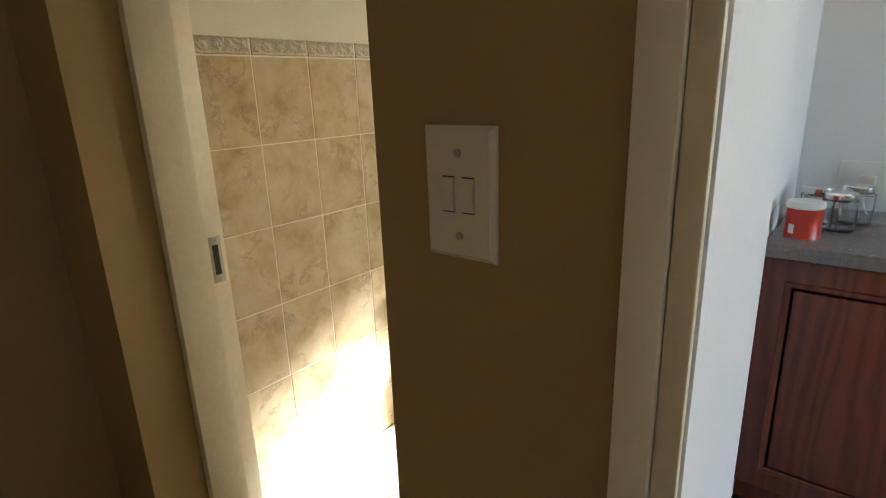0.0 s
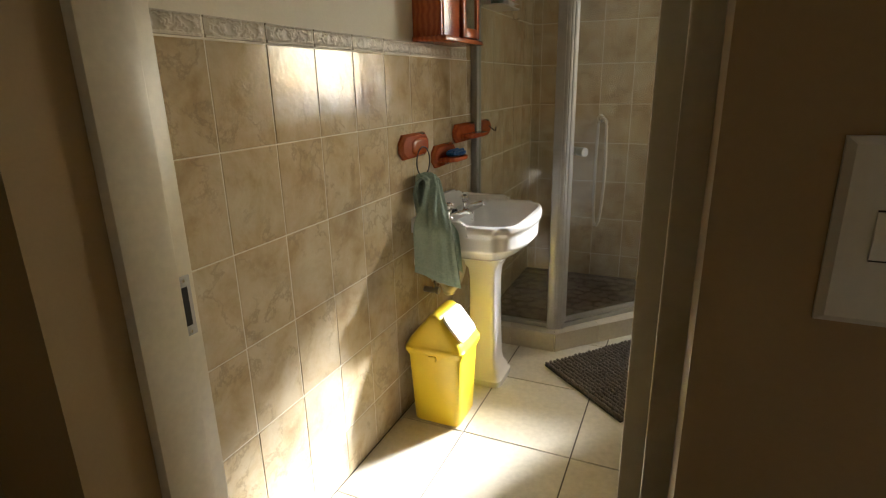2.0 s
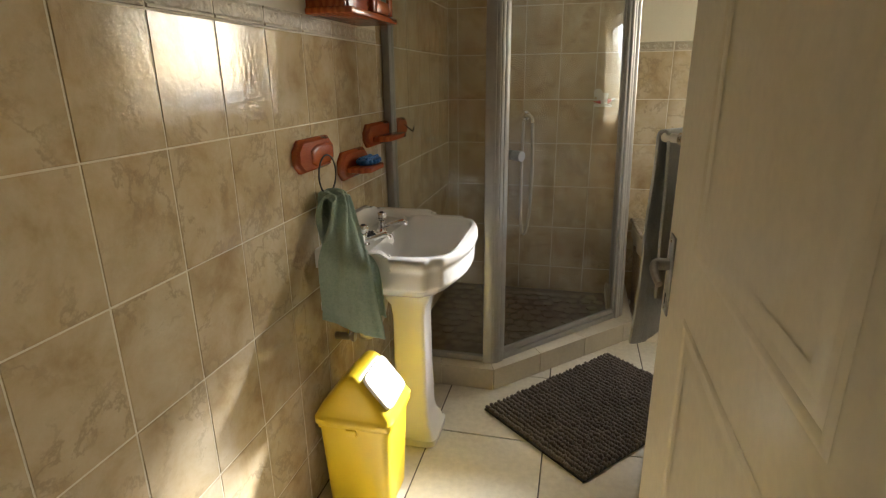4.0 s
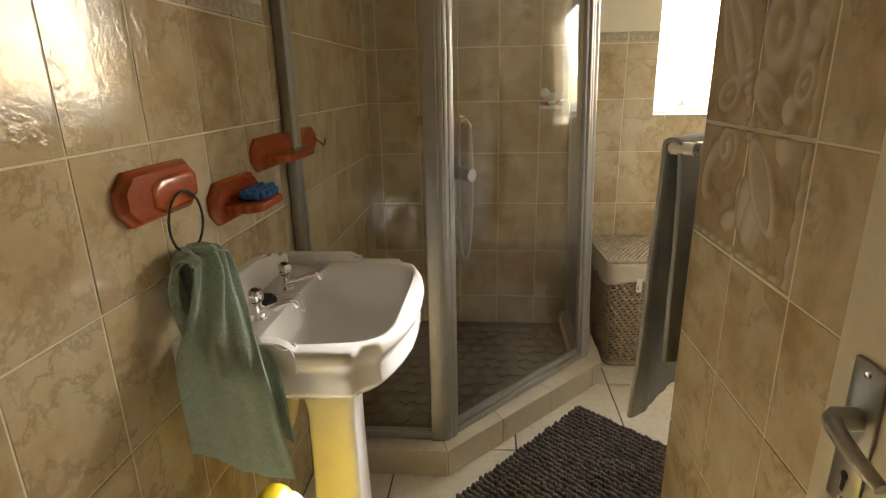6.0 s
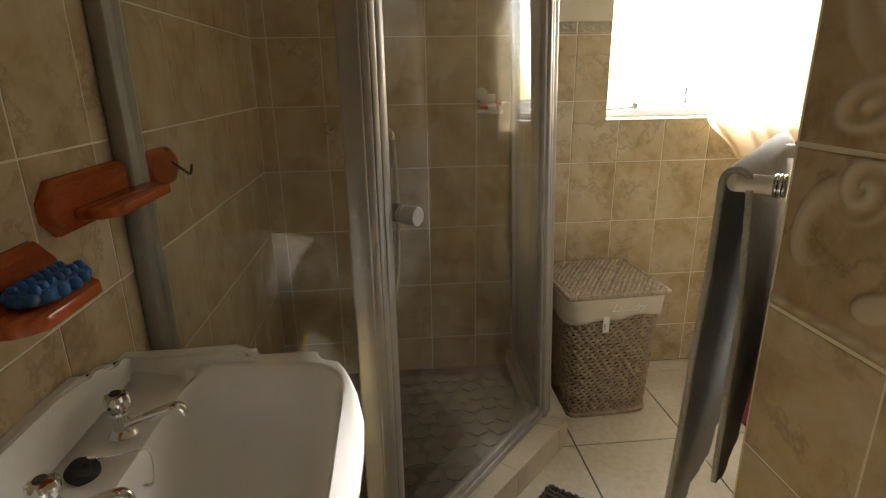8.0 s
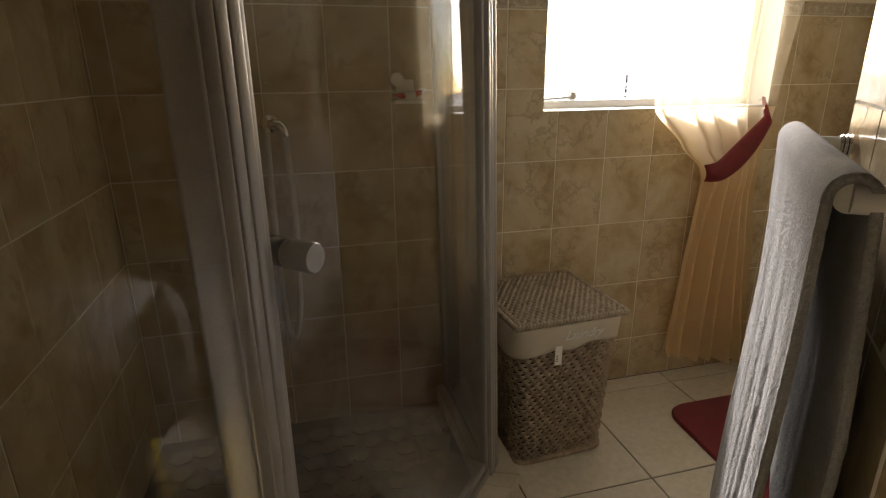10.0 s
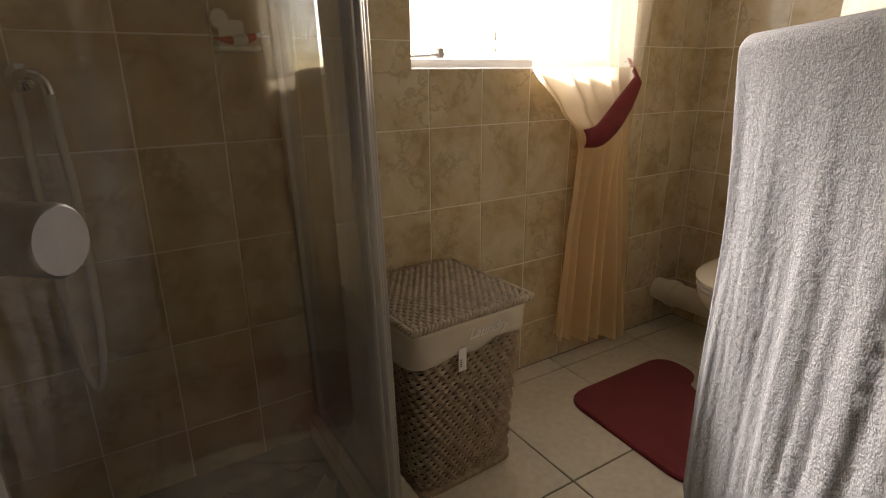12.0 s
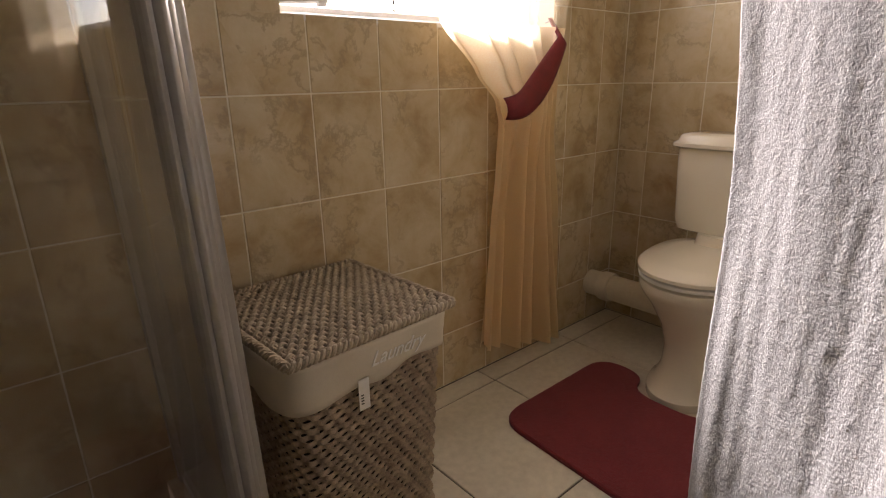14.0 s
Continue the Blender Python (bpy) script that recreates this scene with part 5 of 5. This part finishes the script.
for x0, x1 in ((0.027, WW - 0.027),):
    pn = part("pane", box((x0, -0.003, 0.032), (x1, 0.003, WH - 0.032)), M["pane"], win)
    pn.visible_shadow = False
bm = box((-0.002, -0.13, -0.016), (WW + 0.002, -0.02, 0.001), 0.004)
part("window_sill", bm, M["white_paint"], win, "white sill")
bm = tube([(0.03, -0.03, 0.035), (0.10, -0.034, 0.038), (0.17, -0.036, 0.044)], 0.005, 8)
box((0.145, -0.045, 0.03), (0.165, -0.022, 0.062), 0.003, bm=bm)
part("stay", bm, M["steel"], win, "steel casement stay")
for k, (hgt) in enumerate((0.007, 0.014, 0.006, 0.016, 0.01, 0.005)):
    part("print", box((0.392, -0.0042, 0.034 + 0.018 * k), (0.400, -0.0032, 0.034 + 0.018 * k + hgt)), M["ink"], win)


def lerp_table(tab, z):
    for (z0, a), (z1, b) in zip(tab, tab[1:]):
        if z0 >= z >= z1:
            u = (z0 - z) / (z0 - z1)
            u = u * u * (3 - 2 * u) * 0.5 + u * 0.5
            return a + (b - a) * u
    return tab[-1][1] if z < tab[-1][0] else tab[0][1]


LEFT = [(2.1, 0.36), (1.6, 0.28), (1.25, 0.225), (1.115, 0.245), (0.98, 0.37), (0.9, 0.455), (0.84, 0.478), (0.7, 0.468), (0.5, 0.447), (0.1, 0.41)]
RIGHT = [(2.1, 0.84), (1.5, 0.80), (1.15, 0.765), (0.95, 0.735), (0.8, 0.725), (0.5, 0.765), (0.03, 0.83)]


def curtain_at(u, v):
    z = 2.1 - v * (2.1 - 0.13 + 0.1 * u)
    xl, xr = lerp_table(LEFT, z), lerp_table(RIGHT, z)
    x = xl + (xr - xl) * u
    near = math.exp(-((z - 0.93) / 0.2) ** 2)
    amp = 0.016 + 0.012 * max(0, min(1, (0.8 - z) / 0.5))
    f_ = 6.0
    y = 5.03 - amp * math.sin(2 * math.pi * (f_ * u + 0.15 * math.sin(4 * z) + 0.25 * math.sin(5 * u + 2 * z))) - 0.012 * math.sin(2 * math.pi * 3 * u + 1.0 + z) - 0.035 * near * math.sin(math.pi * u)
    y -= 0.02 * max(0, min(1, (0.85 - z) / 0.4)) * math.sin(math.pi * u)
    return (x - 0.6, y - 5.03, z - 1.0)


cur = thing("curtain", pose(0.6, 5.03, 1.0), "cream sheer curtain gathered aside by a tie-back", "curtain")
part("cloth", sheet(lambda u, v: curtain_at(u, v * 0.985 / (1.97 + 0.1 * u)), 150, 70), M["sheer"], cur, angle=180)
part("gathered_cloth", sheet(lambda u, v: curtain_at(u, (0.985 + (0.985 + 0.1 * u) * v) / (1.97 + 0.1 * u)), 150, 80), M["gathered"], cur, angle=180)


def back_fold(u, v):
    """The further gathers of the cloth below the tie."""
    z = 0.89 - v * (0.89 - 0.12)
    xl, xr = lerp_table(LEFT, z), lerp_table(RIGHT, z)
    y = 5.052 - 0.012 * math.sin(2 * math.pi * (4.5 * u + 0.3) + 2 * z)
    return (xl + (xr - xl) * (0.5 + (u - 0.5) * (0.7 + 0.24 * v)) - 0.6, y - 5.03, z - 1.0)


part("back_fold", sheet(back_fold, 90, 40), M["gathered"], cur, angle=180)
part("rod", tube([(-0.85, 0.0, 1.11), (0.4, 0.0, 1.11)], 0.009, 12, 1), M["alu"], cur)


def tie(u, v):
    cx, cz = 0.462 + 0.295 * u ** 0.9, 0.885 + 0.26 * u ** 1.5
    width = 0.01 + 0.08 * math.sin(math.pi * min(1.0, 0.22 + 0.78 * u))
    tx, tz = 0.28, 0.05 + 0.4 * u
    ln = math.hypot(tx, tz)
    px, pz = -tz / ln, tx / ln
    wv = (v - 0.5) * width
    y = 4.945 + 0.03 * u + 0.09 * max(0, u - 0.8) / 0.2 + 0.03 * (1 - min(1, u * 8)) ** 2 + 0.012 * (2 * v - 1) ** 2
    return (cx + px * wv - 0.6, y - 5.03, cz + pz * wv - 1.0)


tb = thing("curtain_tie", pose(0.6, 5.03, 1.0), "maroon cloth tie-back looped round the sheer curtain", "tie-back")
ob = part("band", sheet(tie, 40, 8), M["maroon"], tb, angle=180)
solidify(ob, 0.004)
part("hook", tube([(0.155, 0.06, 0.135), (0.155, 0.04, 0.14), (0.157, 0.035, 0.15)], 0.003, 8), M["steel"], tb)

# ---- toilet ----
to = thing("toilet", pose(0.872, 4.545, 0), "ivory close-coupled toilet with a closed seat lid", "toilet")


def egg(cx, front, back, half, z, segs=48):
    out = []
    for i in range(segs):
        a = 2 * math.pi * i / segs
        c, s = math.cos(a), math.sin(a)
        ax = back if c > 0 else front
        n = 2.6 if c > 0 else 2.15
        out.append(Vector((cx + ax * math.copysign(abs(c) ** (2 / n), c), half * math.copysign(abs(s) ** (2 / n), s), z)))
    return out


rings = [egg(0.06, f, b, h, z) for f, b, h, z in ((0.215, 0.17, 0.122, 0.0), (0.22, 0.175, 0.127, 0.01), (0.22, 0.175, 0.127, 0.03), (0.205, 0.165, 0.114, 0.045), (0.195, 0.16, 0.106, 0.06), (0.17, 0.15, 0.094, 0.1), (0.165, 0.15, 0.092, 0.17), (0.185, 0.16, 0.11, 0.24), (0.225, 0.175, 0.145, 0.31), (0.262, 0.185, 0.172, 0.355), (0.272, 0.19, 0.18, 0.375), (0.272, 0.19, 0.18, 0.395), (0.262, 0.185, 0.172, 0.4))]
part("pan", loft(rings), M["cream_porcelain"], to)
rings = [egg(0.06, f, b, h, z) for f, b, h, z in ((0.262, 0.175, 0.172, 0.403), (0.276, 0.18, 0.184, 0.406), (0.276, 0.18, 0.184, 0.415), (0.27, 0.178, 0.18, 0.419))]
part("seat", loft(rings), M["white_plastic"], to, "ivory plastic seat ring")
rings = [egg(0.06, f, b, h, z) for f, b, h, z in ((0.27, 0.178, 0.18, 0.421), (0.28, 0.18, 0.188, 0.424), (0.28, 0.18, 0.188, 0.434), (0.268, 0.17, 0.178, 0.442), (0.2, 0.13, 0.13, 0.447), (0.05, 0.04, 0.03, 0.449))]
part("lid", loft(rings), M["cream_porcelain"], to, "closed ivory lid")
rings = [superellipse(0.225, 0, z, a, b, 8, 40) for z, a, b in ((0.475, 0.07, 0.165), (0.48, 0.078, 0.178), (0.51, 0.083, 0.188), (0.70, 0.088, 0.197), (0.745, 0.088, 0.197))]
part("cistern", loft(rings), M["cream_porcelain"], to)
rings = [superellipse(0.22, 0, z, a, b, 8, 40) for z, a, b in ((0.746, 0.091, 0.2), (0.752, 0.1, 0.212), (0.762, 0.1, 0.212), (0.77, 0.09, 0.2), (0.785, 0.086, 0.194), (0.79, 0.08, 0.188))]
part("cistern_lid", loft(rings), M["cream_porcelain"], to)
part("neck", loft([superellipse(0.19, 0, z, a, b, 4, 24) for z, a, b in ((0.36, 0.09, 0.13), (0.42, 0.085, 0.11), (0.478, 0.07, 0.1))]), M["cream_porcelain"], to)
part("flush_lever", tube([(0.12, -0.16, 0.70), (0.11, -0.165, 0.70), (0.105, -0.15, 0.698), (0.105, -0.1, 0.69)], 0.006, 10), M["chrome"], to)
wp = thing("waste_pipe", pose(1.1, 4.85, 0.165), "cream waste pipe joining the toilet to the wall", "pipe")
part("pipe", lathe([(0.05, -0.2), (0.05, 0.235)], 28, axis="y"), M["pipe"], wp)
part("collar", lathe([(0.056, 0.13), (0.058, 0.135), (0.058, 0.17), (0.056, 0.175)], 28, axis="y"), M["pipe"], wp)
part("foot", box((-0.02, -0.16, -0.165), (0.02, -0.12, -0.04), 0.004), M["pipe"], wp)

# ---- maroon pedestal rug ----
rug = thing("toilet_rug", pose(0.56, 4.57, 0), "maroon pile rug cut out round the toilet foot", "rug")


def rounded(pts, r, n=7):
    out = []
    m = len(pts)
    for i in range(m):
        p, a, b = Vector(pts[i]), Vector(pts[i - 1]), Vector(pts[(i + 1) % m])
        p1, p2 = p + (a - p).normalized() * min(r, (a - p).length / 2), p + (b - p).normalized() * min(r, (b - p).length / 2)
        for k in range(n + 1):
            u = k / n
            out.append(tuple((1 - u) ** 2 * p1 + 2 * u * (1 - u) * p + u * u * p2))
    return out


ro = rounded([(-0.29, -0.25), (0.29, -0.27), (0.29, -0.16), (0.151, -0.155), (0.151, 0.08), (0.27, 0.1), (0.27, 0.27), (-0.26, 0.27)], 0.09)
part("backing", prism(ro, 0.001, 0.005), M["maroon"], rug, smooth=False)
bm = loft([[(x * s, y * s, z) for x, y in ro] for s, z in ((0.995, 0.005), (1.0, 0.010), (0.985, 0.016))], caps=True)
part("pile_surface", bm, M["rug"], rug)

# ---- towel rail and bath towel on the slanting face ----
SD = (C2 - C1).normalized()
SN = Vector((-SD.y, SD.x))
RAIL = Matrix(((SD.x, SN.x, 0, C1.x), (SD.y, SN.y, 0, C1.y), (0, 0, 1, 0), (0, 0, 0, 1)))
BAR = 0.07
rail = thing("towel_rail", RAIL @ Matrix.Translation((0.27, 0, 1.125)), "white towel rail with ribbed chrome ends on the slanting wall", "towel rail")
part("bar", tube([(-0.258, BAR, 0), (0.3, BAR, 0)], 0.0145, 16, 1), M["white_plastic"], rail)
for x in (-0.255, 0.19):
    part("arm", tube([(x, 0.018, 0), (x, BAR, 0)], 0.0145, 16, 1), M["white_plastic"], rail)
    bm = bmesh.new()
    for k in range(3):
        lathe([(0.0165, 0.003 + 0.006 * k), (0.019, 0.005 + 0.006 * k), (0.0165, 0.0085 + 0.006 * k)], 20, (x, 0, 0), "y", bm=bm)
    part("flange", bm, M["chrome"], rail, "ribbed chrome wall flange")


def bath_towel(u, v):
    s = 0.0 + 0.6 * u
    top = 1.146
    n_out = BAR + 0.0195
    n_in = BAR - 0.0195
    inner_len, outer_len, arc = 0.54 + 0.04 * math.sin(6 * u), 0.74 + 0.012 * math.sin(11 * u), math.pi * 0.021
    total = inner_len + arc + outer_len
    d = v * total
    if d < inner_len:
        z, n, hang = top - 0.021 - (inner_len - d), n_in, (inner_len - d)
        side = -1
    elif d < inner_len + arc:
        a = (d - inner_len) / 0.021
        z, n, hang = top - 0.021 + 0.021 * math.sin(a), BAR - 0.0195 * math.cos(a), 0.0
        side = 0
    else:
        hang = d - inner_len - arc
        z, n, side = top - 0.021 - hang, n_out, 1
    k = min(1, hang / 0.25)
    wave = 0.009 * k * noise.noise(Vector((u * 6, hang * 1.3, side * 5))) + 0.0032 * k * noise.noise(Vector((u * 19, hang * 2.0, side * 9)))
    if side > 0:
        n += wave - 0.01 * k * u + 0.035 * max(0.0, hang - 0.15)
        s += -0.10 * hang * u
    elif side < 0:
        n += -0.018 * k + 0.5 * wave
        n = max(n, 0.012)
        s += 0.05 * hang * u + 0.015 * math.sin(9 * hang) * u
    s += 0.004 * math.sin(13 * z)
    fuzz = noise.noise(Vector((s * 90, z * 90, side))) * 0.0007
    return (s - 0.27, n + fuzz, z - 1.125)


bt2 = thing("bath_towel", RAIL @ Matrix.Translation((0.27, 0, 1.125)), "thick grey towelling bath towel draped over the rail", "towel")
ob = part("cloth", sheet(bath_towel, 170, 360), M["grey_towel"], bt2, angle=180)
solidify(ob, 0.010)
for k, (x, z) in enumerate(((0.335, -0.60), (0.33, -0.635))):
    part("tag", moved(turned(box((-0.016, -0.0008, -0.014), (0.016, 0.0008, 0.014), 0.0005), 35 + 30 * k, "Y"), (x, 0.03 + 0.01 * k, z)), M["paper"], bt2, "white care label")


# ---- wall and floor tiles, last ----
UPPER = [1.437, 1.6895, 1.942, 2.195]
lcols = joints(0, WY - DY1, 2.328 - DY1, 0.1955)
tile_wall(wall_left, LX, DY1, 90, lcols, skip=lambda a, b, lo, hi: lo > 1.43 and DY1 + (a + b) / 2 > 3.98)
tile_wall(wall_left, LX, DY1, 90, [c for c in lcols if DY1 + c > 3.8], UPPER, border=False)


cols = joints(0, RX - LX, -0.087 - LX, 0.1955)
tile_wall(wall_window, LX, WY, 0, cols, [r for r in ROWS_Z if r < 1.0], border=False)
tile_wall(wall_window, LX, WY, 0, cols, [0.9425, WZ0], border=False, skip=lambda a, b, lo, hi: LX + b < WX0 or LX + a > WX1)
tile_wall(wall_window, LX, WY, 0, [c for c in cols if c < WX0 - LX - 0.02] + [WX0 - LX], [0.9425, 1.19, 1.437], skip=lambda a, b, lo, hi: lo > 1.43 and LX + b < -0.45)
tile_wall(wall_window, LX, WY, 0, [c for c in cols if LX + c < -0.4], UPPER, border=False)
tile_wall(wall_window, LX, WY, 0, [WX1 - LX] + [c for c in cols if c > WX1 - LX + 0.02], [0.9425, 1.19, 1.437], skip=None)
tile_wall(wall_partition, PX, C1.y, -90, joints(0, C1.y - DY1, 0.0, 0.2125),
          skip=lambda a, b, lo, hi: a < 0.42 and lo > 0.9)


# relief tiles of the sea-shell panel
def bump_ellipse(u, v, cx, cy, a, b, deg):
    c, s = math.cos(radians(deg)), math.sin(radians(deg))
    dx, dy = (u - cx), (v - cy) * 1.16
    x, y = (dx * c + dy * s) / a, (-dx * s + dy * c) / b
    return x, y, math.hypot(x, y)


def shell_relief(u, v):
    """Height over the two by two panel, u from 0 at the slanting corner, v from the bottom."""
    h = 0.0
    shells = ((0.24, 0.86, 0.30, 0.15, -55, "fan"), (0.66, 0.84, 0.17, 0.2, 12, "arch"), (0.9, 0.84, 0.07, 0.2, -20, "horn"), (0.16, 0.3, 0.1, 0.17, -24, "crescent"),
              (0.3, 0.42, 0.13, 0.11, 40, "coil"), (0.26, 0.62, 0.15, 0.09, 20, "arch"), (0.68, 0.32, 0.235, 0.085, -56, "rim"), (0.58, 0.2, 0.17, 0.11, -56, "facet"), (0.62, 0.62, 0.16, 0.08, -28, "crescent"),
              (0.79, 0.47, 0.055, 0.08, 10, "plain"), (0.8, 0.58, 0.05, 0.06, 0, "plain"), (0.88, 0.66, 0.1, 0.07, 65, "arch"), (0.44, 0.68, 0.045, 0.13, 12, "horn"), (0.42, 0.14, 0.09, 0.05, 25, "plain"), (0.5, 0.5, 0.05, 0.06, 0, "plain"))
    for cx, cy, a, b, deg, kind in shells:
        x, y, r = bump_ellipse(u, v, cx, cy, a, b, deg)
        if r >= 1:
            continue
        dome = math.sqrt(1 - r * r)
        if kind == "fan":
            dome *= 0.62 + 0.38 * math.cos(11 * math.atan2(y, x + 1.1))
        elif kind == "coil":
            dome *= 0.6 + 0.4 * math.sin(math.atan2(y, x) + 10 * r)
        elif kind == "rim":
            dome = 0.85 * min(1, (1 - r) * 9) * (0.5 + 0.5 * min(1, max(0, (r - 0.72) * 8)))
        elif kind == "facet":
            dome *= 0.7 + 0.3 * abs(math.sin(4 * x + 2 * y))
        elif kind == "crescent":
            dome *= min(1.0, max(0.0, math.hypot(x - 0.35, y) - 0.45) * 2.2)
        elif kind == "horn":
            dome *= 0.75 + 0.25 * math.cos(16 * y)
        elif kind == "arch":
            dome *= 0.55 + 0.45 * math.cos(9 * r)
        h = max(h, dome)
    h += 0.06 * max(0.0, noise.noise(Vector((u * 11, v * 13, 2.0))))
    e = min(1 - u, v * 1.16)
    if e < 0.075:
        rope = max(0.0, 1 - ((e - 0.04) / 0.022) ** 2)
        h = max(h * min(1, e / 0.075), rope * (0.5 + 0.18 * math.sin((u - v) * 62)))
    return h


PW, PZ0, PZ1 = 0.425, 0.9425, 1.437
for i in range(2):
    for j in range(2):
        z0, z1 = ((0.9425, 1.19), (1.19, 1.437))[j]
        x0 = i * 0.2125

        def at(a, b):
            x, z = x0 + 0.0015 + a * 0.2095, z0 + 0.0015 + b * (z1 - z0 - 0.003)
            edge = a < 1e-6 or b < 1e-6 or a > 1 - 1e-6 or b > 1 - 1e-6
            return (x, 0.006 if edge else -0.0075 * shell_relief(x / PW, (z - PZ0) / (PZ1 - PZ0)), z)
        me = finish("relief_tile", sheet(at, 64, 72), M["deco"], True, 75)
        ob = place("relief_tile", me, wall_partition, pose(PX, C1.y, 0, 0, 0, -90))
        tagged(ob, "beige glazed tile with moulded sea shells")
for i in range(2):
    place("border_tile", border_mesh(0.2125), wall_partition, pose(PX, C1.y, 0, 0, 0, -90) @ pose(i * 0.2125, 0, BORDER[0]))
slant = (C2 - C1).length
ang = math.degrees(math.atan2((C1 - C2).y, (C1 - C2).x))
tile_wall(wall_partition, C2.x, C2.y, ang, joints(0, slant, 0.0, 0.2))
tile_wall(wall_right, RX, WY, -90, joints(0, WY - C2.y, 0.12, 0.1955))
xs = [LX, -1.235, -0.81, -0.39, 0.033, 0.458, 0.885, RX]
ys = [DY0, 2.165, 2.638, 3.111, 3.584, 4.057, 4.53, 5.005, WY]
tile_floor(floor_main, xs, ys, lambda x, y: not (x > PX and y < C2.y) and not (x > PX and y < 3.6))
tile_floor(floor_main, [-0.28 + 0.33 * i for i in range(9)], [DY1 - 0.9 + 0.33 * i for i in range(9)], lambda x, y: x > -0.2 and y > 1.9 or y < 1.8)
